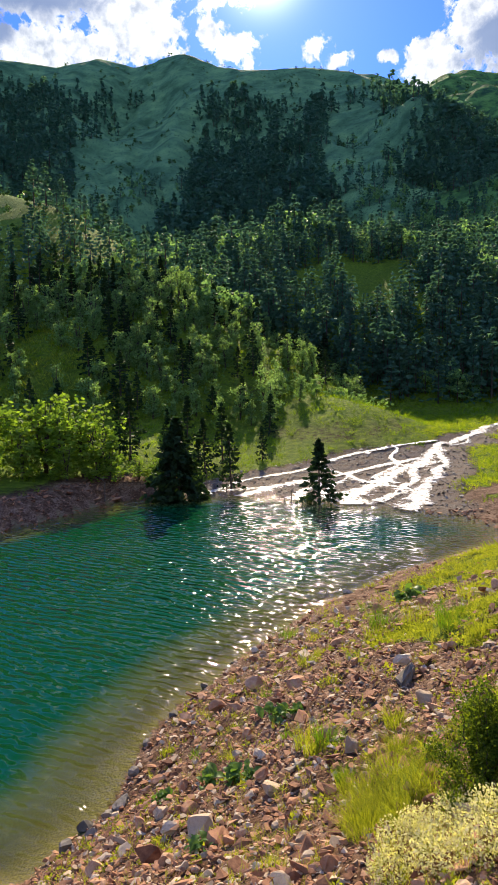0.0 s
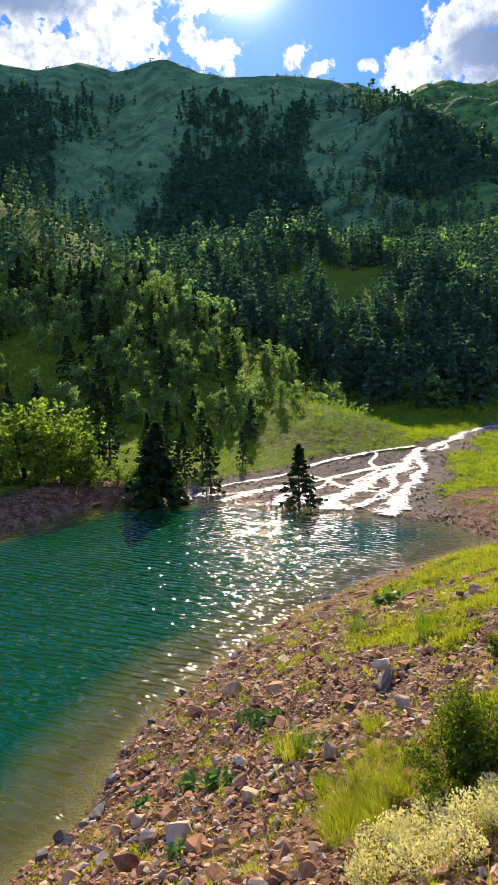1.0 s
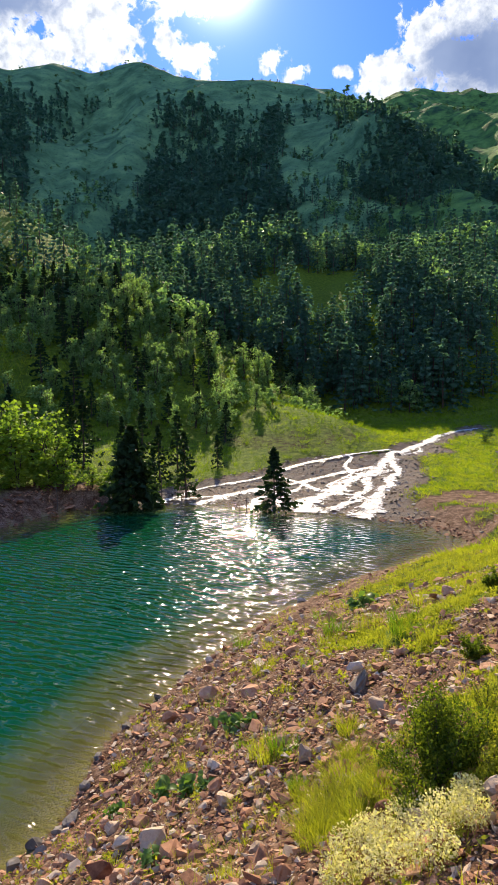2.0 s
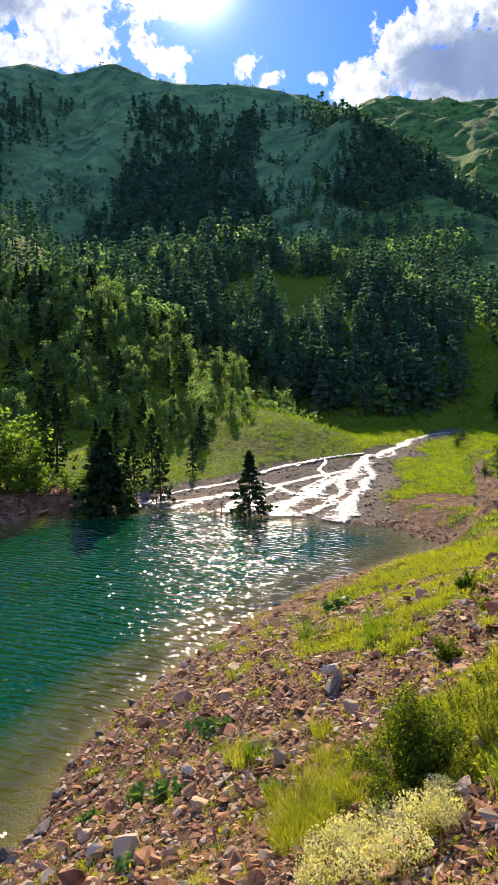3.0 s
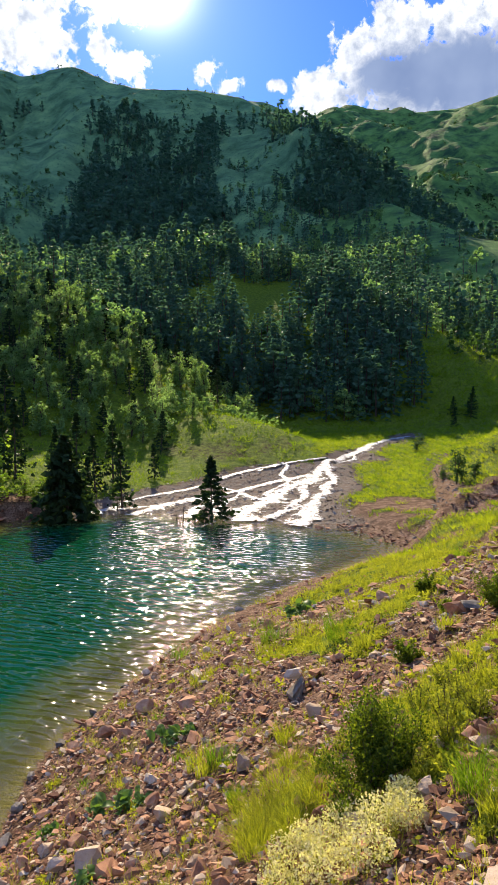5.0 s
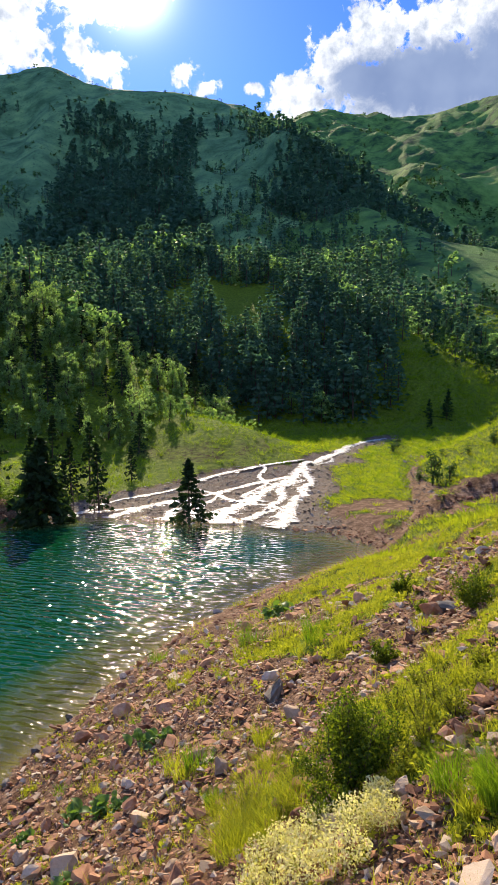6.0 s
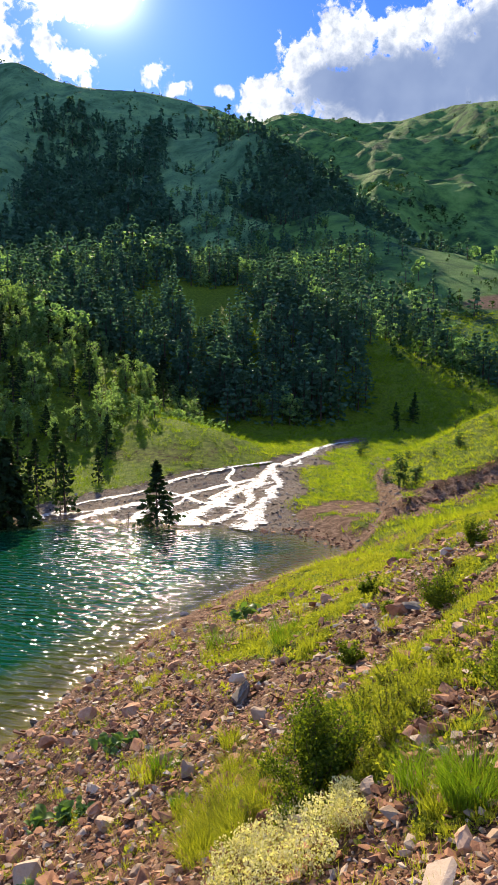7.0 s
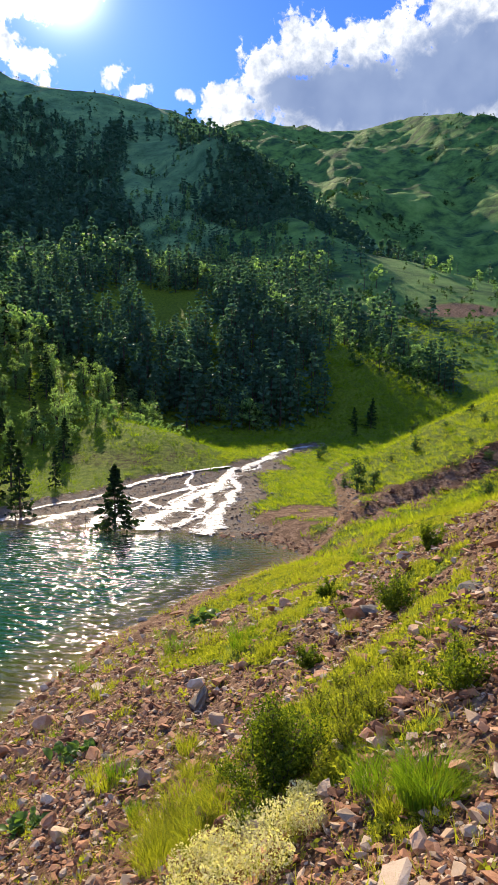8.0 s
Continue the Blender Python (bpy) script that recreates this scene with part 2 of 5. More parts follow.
def land(x, y, full=False):
    x, y = np.asarray(x, float), np.asarray(y, float)
    r = np.hypot(x, y)
    sd = lake_distance(x, y)
    d, side, _, along = line_distance(x, y, FOOT)
    up = d * side
    out = np.maximum(sd, 0)
    floor = 4.2 * (1 - np.exp(-0.042 * out / 4.2)) + 0.006 * out + 0.25 * fbm(x, y, 9, 3) * smooth(out, 1, 8)
    near = np.full(x.shape, 1e9)
    for s in STREAMS:
        near = np.minimum(near, line_distance(x, y, [p[:2] for p in s])[0])
    floor = floor - 0.16 * (1 - smooth(near, 0.4, 1.6))
    h, kind = floor, np.zeros(x.shape, int)
    for k, (pts, slope, amp) in enumerate(RIDGES):
        tent, dd = ridge_tent(x, y, pts, slope, 0.62 if k == 0 else slope, 0.0040 if k == 0 else 0.0)
        wav = fbm(x, y, 14 * amp, 5, 0.52) * amp * smooth(dd, 0, 25)
        tent = tent + wav + (fbm(x, y, 34, 3, 0.5) * 0.45 * amp if amp > 8 else 0.0) * smooth(dd, 0, 15)
        if k in (2, 3):
            tent = tent - (95 * np.abs(fbm(x, 0.6 * y, 210, 2)) + 30 * np.abs(fbm(x + 50, y, 60, 3)) - 16) * smooth(dd, 0, 70)
        if k in (1, 6):
            # ribs and gullies that run down the face
            tent = tent + (44 * fbm(x, 0.22 * y, 75, 3) - 16 * np.abs(fbm(x, 0.4 * y, 34, 3)) - 7) * smooth(dd, 5, 120) * (1.0 if k == 1 else 0.4)
        kind = np.where(tent > h, RIDGE_KIND[k], kind)
        h = smax(tent, h, 1.2 + 0.25 * amp)
    left = smooth(-x, 3, 7) * smooth(y, 10, 20)
    h = h * smooth(sd, 0, 6) + floor * (1 - smooth(sd, 0, 6)) + left * 0.9 * smooth(sd, 0.1, 1.6) * (sd > 0)
    # the stony slope on this side of the lake
    steep = np.interp(y, [7, 17, 28, 36, 44], [0.655, 0.41, 0.30, 0.45, 0.62])
    rise = steep * up + (0.35 * fbm(x, y, 5, 3) + 0.17 * fbm(x, y, 0.9, 4)) * smooth(up, 0, 2)
    scarp = smooth(x, 11, 14) * (1 - smooth(x, 26, 34))
    rise = 70 * (1 - np.exp(-np.maximum(rise, 0) / 70)) + scarp * 0.7 * smooth(up, 0, 0.9)
    bank = (up > 0) & (rise > h - 0.3)
    h = np.where(up > 0, smax(rise, np.minimum(h, 400), 0.25) - 0.06, h)
    kind = np.where(bank & (up > 0), 7, kind)
    h = h + scarp_step(x, y)[0]
    deep = -np.minimum(sd, 0)
    cove = 1 - 0.42 * smooth(x, 1, 12) * smooth(y, 18, 30)
    bed = -np.minimum(0.30 * deep + 0.10 * deep ** 2, 4.5) * cove - 0.03
    h = np.where(sd < 0, bed + 0.05 * fbm(x, y, 1.2, 3), np.maximum(h, 0.0) + 0.02 * smooth(sd, 0, 0.3))
    kind = np.where(sd < 0, 8, kind)
    if full:
        return h, kind, sd, up, near
    return h


def at(x, y, dz=0.0):
    return float(land(np.array([x]), np.array([y]))[0]) + dz


# ---- materials ----
def material(name):
    mat = bpy.data.materials.new(name)
    mat.use_nodes = True
    return mat, Nodes(mat.node_tree)


def principled(g, color, rough=0.8, bump=None, strength=0.4, dist=0.02, spec=0.3, **more):
    b = g.n("ShaderNodeBsdfPrincipled", inputs={"Base Color": color, "Roughness": rough, "Specular IOR Level": spec, **more})
    if bump is not None:
        nb = g.n("ShaderNodeBump", inputs={"Strength": strength, "Distance": dist, "Height": bump})
        g.t.links.new(nb.outputs[0], b.inputs["Normal"])
    out = g.n("ShaderNodeOutputMaterial")
    g.t.links.new(b.outputs[0], out.inputs[0])
    return b


def leaf_material(name, dark, light, through_share=0.45, rough=0.6, glow=(1.25, 1.3, 0.45)):
    mat, g = material(name)
    isl = g.n("ShaderNodeNewGeometry").outputs["Random Per Island"]
    obr = g.n("ShaderNodeObjectInfo").outputs["Random"]
    f = g.m("ADD", g.m("MULTIPLY", isl, 0.7), g.m("MULTIPLY", obr, 0.3))
    col = g.mix(f, (*dark, 1), (*light, 1))
    d = g.n("ShaderNodeBsdfPrincipled", inputs={"Base Color": col, "Roughness": rough, "Specular IOR Level": 0.09})
    warm = g.n("ShaderNodeVectorMath", operation="MULTIPLY", inputs={0: col, 1: glow}).outputs[0]
    tr = g.n("ShaderNodeBsdfTranslucent", inputs={0: warm})
    mx = g.n("ShaderNodeMixShader", inputs={0: through_share, 1: d.outputs[0], 2: tr.outputs[0]})
    out = g.n("ShaderNodeOutputMaterial")
    g.t.links.new(mx.outputs[0], out.inputs[0])
    return mat


def ground_material():
    mat, g = material("ground_cover")
    pos = g.n("ShaderNodeNewGeometry").outputs["Position"]
    grass = g.n("ShaderNodeAttribute", attribute_name="grass").outputs["Fac"]
    rock = g.n("ShaderNodeAttribute", attribute_name="gravel").outputs["Fac"]
    high = g.n("ShaderNodeAttribute", attribute_name="hazy_alpine").outputs["Fac"]
    big, mid, small = g.noise(pos, 0.35, 4), g.noise(pos, 2.2, 5), g.noise(pos, 14.0, 6, 0.65)
    vor = g.n("ShaderNodeTexVoronoi", inputs={"Vector": pos, "Scale": 16.0, "Randomness": 1.0})
    soil = g.ramp(small, [(0.25, (0.028, 0.013, 0.008)), (0.5, (0.088, 0.045, 0.024)), (0.75, (0.22, 0.13, 0.07))])
    chips = g.mix(g.m("MULTIPLY", g.n("ShaderNodeSeparateColor", inputs={0: vor.outputs["Color"]}).outputs[0], 0.75), soil, (0.42, 0.27, 0.175, 1))
    soil = g.mix(g.step(mid, 0.35, 0.65), soil, chips)
    grey = g.ramp(small, [(0.25, (0.08, 0.062, 0.045)), (0.55, (0.18, 0.145, 0.11)), (0.8, (0.31, 0.255, 0.20))])
    green = g.ramp(g.m("ADD", g.m("MULTIPLY", mid, 0.6), g.m("MULTIPLY", small, 0.4)),
                   [(0.3, (0.055, 0.085, 0.010)), (0.5, (0.125, 0.185, 0.016)), (0.72, (0.26, 0.29, 0.032))])
    # mountain turf, paler and bluer than near grass: distance haze in its colour
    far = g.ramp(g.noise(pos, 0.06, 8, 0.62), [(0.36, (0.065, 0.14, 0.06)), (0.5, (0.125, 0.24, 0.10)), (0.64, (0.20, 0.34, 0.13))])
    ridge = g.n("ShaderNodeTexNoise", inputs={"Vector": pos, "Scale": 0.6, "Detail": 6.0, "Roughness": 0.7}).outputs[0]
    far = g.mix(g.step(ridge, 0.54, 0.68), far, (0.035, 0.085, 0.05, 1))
    grey = g.mix(g.step(mid, 0.46, 0.62), grey, g.mix(small, (0.05, 0.036, 0.026, 1), (0.24, 0.165, 0.11, 1)))
    c = g.mix(rock, soil, grey)
    edge = g.step(g.m("ADD", grass, g.m("ADD", g.m("MULTIPLY", g.m("SUBTRACT", small, 0.5), 1.3), g.m("MULTIPLY", g.m("SUBTRACT", mid, 0.5), 0.9))), 0.30, 0.80)
    c = g.mix(edge, c, green)
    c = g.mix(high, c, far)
    turf = g.n("ShaderNodeAttribute", attribute_name="turf").outputs["Fac"]
    alp = g.ramp(g.noise(pos, 0.05, 10, 0.68), [(0.38, (0.03, 0.07, 0.03)), (0.47, (0.075, 0.155, 0.04)), (0.56, (0.125, 0.24, 0.055)), (0.70, (0.19, 0.31, 0.08))])
    c = g.mix(turf, c, alp)
    silt = g.n("ShaderNodeAttribute", attribute_name="silt").outputs["Fac"]
    c = g.mix(silt, c, g.mix(small, (0.15, 0.12, 0.05, 1), (0.34, 0.28, 0.14, 1)))
    h = g.m("ADD", g.m("MULTIPLY", small, 0.6), g.m("MULTIPLY", vor.outputs["Distance"], -0.5))
    h = g.m("ADD", h, g.m("MULTIPLY", g.noise(pos, 1.1, 6, 0.7), g.m("MULTIPLY", high, 14.0)))
    # upright blades turn the turf's fine faces every way
    blade = g.m("ADD", g.noise(pos, 9.0, 3, 0.6), g.m("MULTIPLY", g.noise(pos, 31.0, 2, 0.6), 0.4))
    h = g.m("ADD", h, g.m("MULTIPLY", blade, g.m("MULTIPLY", g.m("MAXIMUM", edge, g.m("MAXIMUM", turf, high)), 4.5)))
    principled(g, c, 0.9, h, 0.9, 0.05, 0.06)
    return mat


def stone_material(name, dark, mid, light):
    mat, g = material(name)
    tex = g.n("ShaderNodeTexCoord").outputs["Object"]
    geo = g.n("ShaderNodeNewGeometry")
    f = g.m("ADD", g.m("MULTIPLY", geo.outputs["Random Per Island"], 0.5), g.m("MULTIPLY", g.n("ShaderNodeObjectInfo").outputs["Random"], 0.5))
    n1, n2 = g.noise(geo.outputs["Position"], 9.0, 5, 0.6), g.noise(geo.outputs["Position"], 70.0, 4, 0.7)
    f = g.m("ADD", g.m("MULTIPLY", f, 0.8), g.m("MULTIPLY", g.m("SUBTRACT", n1, 0.4), 0.7))
    c = g.ramp(f, [(0.1, dark), (0.45, mid), (0.85, light)])
    c = g.mix(g.m("MULTIPLY", g.step(n2, 0.5, 0.75), 0.45), c, (*dark, 1))
    principled(g, c, 0.85, n2, 0.5, 0.01, 0.3)
    return mat


def bark_material(name, dark, light):
    mat, g = material(name)
    pos = g.n("ShaderNodeNewGeometry").outputs["Position"]
    n = g.noise(pos, 12.0, 5, 0.7)
    principled(g, g.mix(n, (*dark, 1), (*light, 1)), 0.9, n, 0.6, 0.02)
    return mat


def water_material():
    mat, g = material("lake_water")
    pos = g.n("ShaderNodeNewGeometry").outputs["Position"]
    depth = g.n("ShaderNodeAttribute", attribute_name="depth").outputs["Fac"]
    # the wind drives the waves aslant, from the far shore towards the bank

    def slant(degrees, long, short):
        return g.n("ShaderNodeMapping", vector_type="TEXTURE", inputs={"Vector": pos, "Scale": (long, short, 1.0), "Rotation": (0, 0, radians(degrees))}).outputs[0]

    st = slant(-38, 1.5, 0.8)
    w1, w2, w3 = g.noise(st, 1.1, 0, 0.5, 0.4), g.noise(st, 2.7, 0, 0.5, 0.4), g.noise(st, 5.2, 0, 0.5, 0.3)
    gust = g.m("ADD", 0.62, g.m("MULTIPLY", g.step(g.noise(pos, 0.16, 3), 0.36, 0.62), 0.55))
    hgt = g.m("ADD", g.m("MULTIPLY", w1, 0.050), g.m("ADD", g.m("MULTIPLY", w2, 0.058), g.m("MULTIPLY", w3, 0.034)))
    hgt = g.m("MULTIPLY", hgt, gust)
    lines = g.n("ShaderNodeTexWave", wave_type="BANDS", bands_direction="Y", inputs={"Vector": slant(-24, 1, 1), "Scale": 0.95, "Distortion": 9.0, "Detail": 2.0, "Detail Scale": 0.45}).outputs["Fac"]
    cross = g.n("ShaderNodeTexWave", wave_type="BANDS", bands_direction="Y", inputs={"Vector": slant(-52, 1, 1), "Scale": 0.66, "Distortion": 7.0, "Detail": 2.0, "Detail Scale": 0.6}).outputs["Fac"]
    hgt = g.m("ADD", hgt, g.m("ADD", g.m("MULTIPLY", lines, 0.016), g.m("MULTIPLY", cross, 0.011)))
    bump = g.n("ShaderNodeBump", inputs={"Strength": 1.0, "Distance": 1.0, "Height": hgt}).outputs[0]
    murk = g.m("SUBTRACT", 1.0, g.m("EXPONENT", g.m("MULTIPLY", depth, -2.1)))
    col = g.mix(g.step(depth, 0.15, 1.5), (0.12, 0.13, 0.030, 1), (0.002, 0.058, 0.018, 1))
    body = g.n("ShaderNodeBsdfDiffuse", inputs={0: col})
    clear = g.n("ShaderNodeBsdfTransparent", inputs={0: (0.88, 0.90, 0.70, 1)})
    below = g.n("ShaderNodeMixShader", inputs={0: murk, 1: clear.outputs[0], 2: body.outputs[0]})
    gloss = g.n("ShaderNodeBsdfGlossy", inputs={0: (0.92, 0.84, 0.96, 1), 1: 0.040, "Normal": bump})
    facing = g.n("ShaderNodeLayerWeight", inputs={"Blend": 0.5, "Normal": bump}).outputs["Facing"]
    fres = g.m("ADD", 0.02, g.m("MULTIPLY", g.m("POWER", facing, 5.0), 0.98))
    mx = g.n("ShaderNodeMixShader", inputs={0: fres, 1: below.outputs[0], 2: gloss.outputs[0]})
    out = g.n("ShaderNodeOutputMaterial")
    g.t.links.new(mx.outputs[0], out.inputs[0])
    return mat


def foam_material():
    mat, g = material("white_water")
    pos = g.n("ShaderNodeNewGeometry").outputs["Position"]
    n1, n2 = g.noise(pos, 2.2, 6, 0.7, 0.8), g.noise(pos, 9.0, 4, 0.6)
    c = g.ramp(n1, [(0.34, (0.13, 0.13, 0.125)), (0.48, (0.42, 0.41, 0.41)), (0.7, (0.72, 0.70, 0.71))])
    edge = g.n("ShaderNodeAttribute", attribute_name="edge").outputs["Fac"]
    n3 = g.noise(pos, 5.5, 5, 0.65, 0.6)
    shown = g.step(g.m("SUBTRACT", g.m("ADD", g.m("MULTIPLY", n1, 2.0), g.m("MULTIPLY", n3, 2.0)), g.m("MULTIPLY", edge, 1.05)), 1.46, 1.64)
    principled(g, c, 0.28, g.m("ADD", n1, g.m("MULTIPLY", n2, 0.5)), 1.0, 0.12, 0.5, Alpha=shown)
    return mat


GROUND = ground_material()
WATER, FOAM = water_material(), foam_material()
STONE = stone_material("bank_stone", (0.11, 0.040, 0.020), (0.43, 0.205, 0.10), (0.70, 0.47, 0.28))
PALE = stone_material("pale_stone", (0.26, 0.165, 0.095), (0.48, 0.345, 0.22), (0.66, 0.53, 0.38))
GREY = stone_material("grey_stone", (0.055, 0.045, 0.036), (0.16, 0.135, 0.105), (0.36, 0.31, 0.25))
WHITISH = stone_material("whitish_stone", (0.40, 0.39, 0.35), (0.58, 0.57, 0.52), (0.76, 0.74, 0.69))
BARK = bark_material("bark", (0.035, 0.024, 0.018), (0.12, 0.085, 0.06))
TWIG = bark_material("dead_wood", (0.06, 0.045, 0.035), (0.17, 0.135, 0.10))
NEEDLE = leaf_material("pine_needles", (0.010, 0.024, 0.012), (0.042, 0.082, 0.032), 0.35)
# far pines, paler and bluer than NEEDLE: valley haze put into the colour
HAZYNEEDLE = leaf_material("hazy_needles", (0.03, 0.08, 0.05), (0.11, 0.21, 0.13), 0.45, glow=(1.1, 1.2, 0.8))
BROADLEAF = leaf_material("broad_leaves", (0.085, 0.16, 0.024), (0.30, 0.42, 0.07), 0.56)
# distant woods: BROADLEAF shifted off yellow, with haze mixed into the leaf colour
HAZYLEAF = leaf_material("hazy_leaves", (0.09, 0.18, 0.07), (0.32, 0.46, 0.18), 0.58, glow=(1.1, 1.25, 0.7))
# leaves on the spur, less yellow: the haze before it is painted in
HAZYSPURLEAF = leaf_material("hazy_spur_leaves", (0.08, 0.15, 0.05), (0.30, 0.43, 0.15), 0.56, glow=(1.15, 1.25, 0.65))
BUSHLEAF = leaf_material("bush_leaves", (0.03, 0.065, 0.012), (0.24, 0.30, 0.03), 0.55)
SCRUBLEAF = leaf_material("scrub_leaves", (0.022, 0.055, 0.020), (0.09, 0.17, 0.05), 0.4)
BLADE = leaf_material("grass_blades", (0.15, 0.19, 0.020), (0.44, 0.43, 0.060), 0.58)
MEADOW = leaf_material("meadow_grass", (0.10, 0.18, 0.010), (0.27, 0.36, 0.022), 0.58)
SUNGRASS = leaf_material("sunny_grass", (0.20, 0.27, 0.015), (0.46, 0.50, 0.035), 0.62)
HERBLEAF = leaf_material("herb_leaves", (0.10, 0.14, 0.018), (0.42, 0.42, 0.06), 0.55)
DARKBLADE = leaf_material("dark_grass_blades", (0.07, 0.15, 0.015), (0.24, 0.34, 0.03), 0.55)
BLOSSOM = leaf_material("pale_blossom", (0.50, 0.46, 0.22), (0.86, 0.80, 0.56), 0.4)
DOCK = leaf_material("dock_leaves", (0.06, 0.13, 0.03), (0.17, 0.27, 0.08), 0.45, 0.4)


# ---- meshes from arrays ----
def mesh_of(name, verts, faces, mat, flat=False):
    """A mesh from an array of points and an array of triangles or quads."""
    verts, faces = np.asarray(verts, np.float32), np.asarray(faces, np.int32)
    me = bpy.data.meshes.new(name)
    n, k = faces.shape
    me.vertices.add(len(verts))
    me.vertices.foreach_set("co", verts.ravel())
    me.loops.add(n * k)
    me.loops.foreach_set("vertex_index", faces.ravel())
    me.polygons.add(n)
    me.polygons.foreach_set("loop_start", np.arange(0, n * k, k, dtype=np.int32))
    me.polygons.foreach_set("use_smooth", np.full(n, not flat))
    me.update(calc_edges=True)
    me.validate()
    me.materials.append(mat)
    return me


def part(name, me, parent, label=""):
    ob = new(name, me)
    ob.parent = parent
    return tagged(ob, label)


def attribute(me, name, values):
    a = me.attributes.new(name, "FLOAT", "POINT")
    a.data.foreach_set("value", np.asarray(values, np.float32))


def joined(*pairs):
    """Joins arrays of points and faces."""
    vs, fs, n = [], [], 0
    for v, f in pairs:
        vs.append(v)
        fs.append(f + n)
        n += len(v)
    return np.concatenate(vs), np.concatenate(fs)


def spread(proto, xyz, yaw, size, tilt=None):
    """Copies of one array mesh at many places, as arrays. size: one number or three a copy."""
    v, f = proto
    m = len(xyz)
    size = np.asarray(size, float).reshape(m, -1) * np.ones((m, 3))
    w = v[None] * size[:, None, :]
    c, s = np.cos(yaw)[:, None], np.sin(yaw)[:, None]
    x, y, z = w[..., 0] * c - w[..., 1] * s, w[..., 0] * s + w[..., 1] * c, w[..., 2]
    if tilt is not None:
        x, y = x + tilt[:, :1] * z, y + tilt[:, 1:] * z
    w = np.stack([x, y, z], -1) + np.asarray(xyz)[:, None, :]
    ff = f[None] + (np.arange(m) * len(v))[:, None, None]
    return w.reshape(-1, 3), ff.reshape(-1, f.shape[1])


# ---- the ground: one sheet from the feet to behind the mountains ----
def build_ground():
    az = np.radians(np.concatenate([np.arange(-30, 50, 0.22), np.arange(50, 330, 4.0)]))
    radii = np.concatenate([0.5 * 1.0235 ** np.arange(0, 223), 90 * 1.0105 ** np.arange(0, 154), 452 * 1.0105 ** np.arange(0, 130), 1780 * 1.06 ** np.arange(0, 14)])
    a, r = np.meshgrid(az, radii)
    x, y = (r * np.sin(a)).ravel(), (r * np.cos(a)).ravel()
    h, kind, sd, up, near = land(x, y, True)
    na, nr = len(az), len(radii)
    i, j = np.meshgrid(np.arange(nr - 1), np.arange(na))
    j2 = (j + 1) % na
    f = np.stack([i * na + j, i * na + j2, (i + 1) * na + j2, (i + 1) * na + j], -1).reshape(-1, 4)
    v = np.stack([x, y, h], -1)
    me = mesh_of("ground", v, f[:, ::-1], GROUND)
    g, s, hi, turf = cover(x, y, h, kind, sd, up, near)
    attribute(me, "grass", g)
    attribute(me, "gravel", s)
    attribute(me, "hazy_alpine", hi)
    attribute(me, "turf", turf)
    attribute(me, "silt", kind == 8)
    ob = tagged(new("ground", me), "stony brown bank, green meadow and mountain slopes round the lake", "ground", kind="structure")
    bm = bmesh.new()
    ring = [bm.verts.new(v[k]) for k in range(na)]
    bm.faces.new(ring[::-1])
    foot = bpy.data.meshes.new("ground_underfoot")
    bm.to_mesh(foot)
    bm.free()
    foot.materials.append(GROUND)
    part("ground_patch", foot, ob)
    return ob


# patches of grass on the stony slope: x, y, radius
PATCHES = [(3.81, 12.61, 0.81), (4.88, 12.65, 0.83), (6.09, 13.14, 0.87), (6.98, 12.59, 0.74), (12.99, 20.41, 1.6), (12.68, 17.51, 1.4),
           (3.75, 11.05, 0.52), (3.00, 13.57, 0.50), (4.05, 7.65, 0.62), (3.47, 6.05, 0.38), (2.80, 6.98, 0.42), (2.78, 5.76, 0.45),
           (2.39, 5.03, 0.32), (2.51, 4.01, 0.45), (1.45, 6.45, 0.49), (1.17, 5.90, 0.49), (1.71, 6.57, 0.40), (2.28, 3.97, 0.25),
           (1.53, 15.12, 0.5), (4.06, 5.77, 0.25), (9.15, 21.66, 1.6), (12.09, 24.12, 1.5), (10.0, 17.5, 1.5), (8.2, 16.5, 0.9), (6.5, 16.5, 1.1),
           (3.0, 4.7, 0.3), (3.7, 5.4, 0.3), (4.5, 6.6, 0.45), (3.0, 6.4, 0.4), (5.2, 8.2, 0.5), (6.2, 10.2, 0.6), (2.6, 6.2, 0.4)]


def bank_grass(x, y, up):
    g = np.zeros(x.shape)
    for px, py, pr in PATCHES:
        g = np.maximum(g, 1.25 - np.hypot(x - px, y - py) / pr * 0.6)
    g = g + 0.9 * fbm(x, y, 1.1, 4)
    wild = smooth(fbm(x, y, 3.0, 4) + 0.035 * (y - 14), 0.12, 0.45)
    return np.clip(np.maximum(smooth(g, 0.45, 1.0), 0.75 * wild), 0, 1) * smooth(up, 0.3, 1.2)


FAN_TOP = [(-6, 40.5), (-1, 45.5), (6.3, 51.6), (12, 53.6), (20.5, 62), (27.5, 71), (34, 73.5), (48, 78)]


def fan_share(x, y, near):
    """One on the shingle fan of the stream, nought on the meadow."""
    d, side, _, _ = line_distance(x, y, FAN_TOP)
    inner = smooth(d * side + 0.8 * fbm(x, y, 2.5, 3), -0.4, 0.5)
    return inner * (1 - smooth(near + 1.2 * fbm(x, y, 2, 3), 1.3, 2.8))


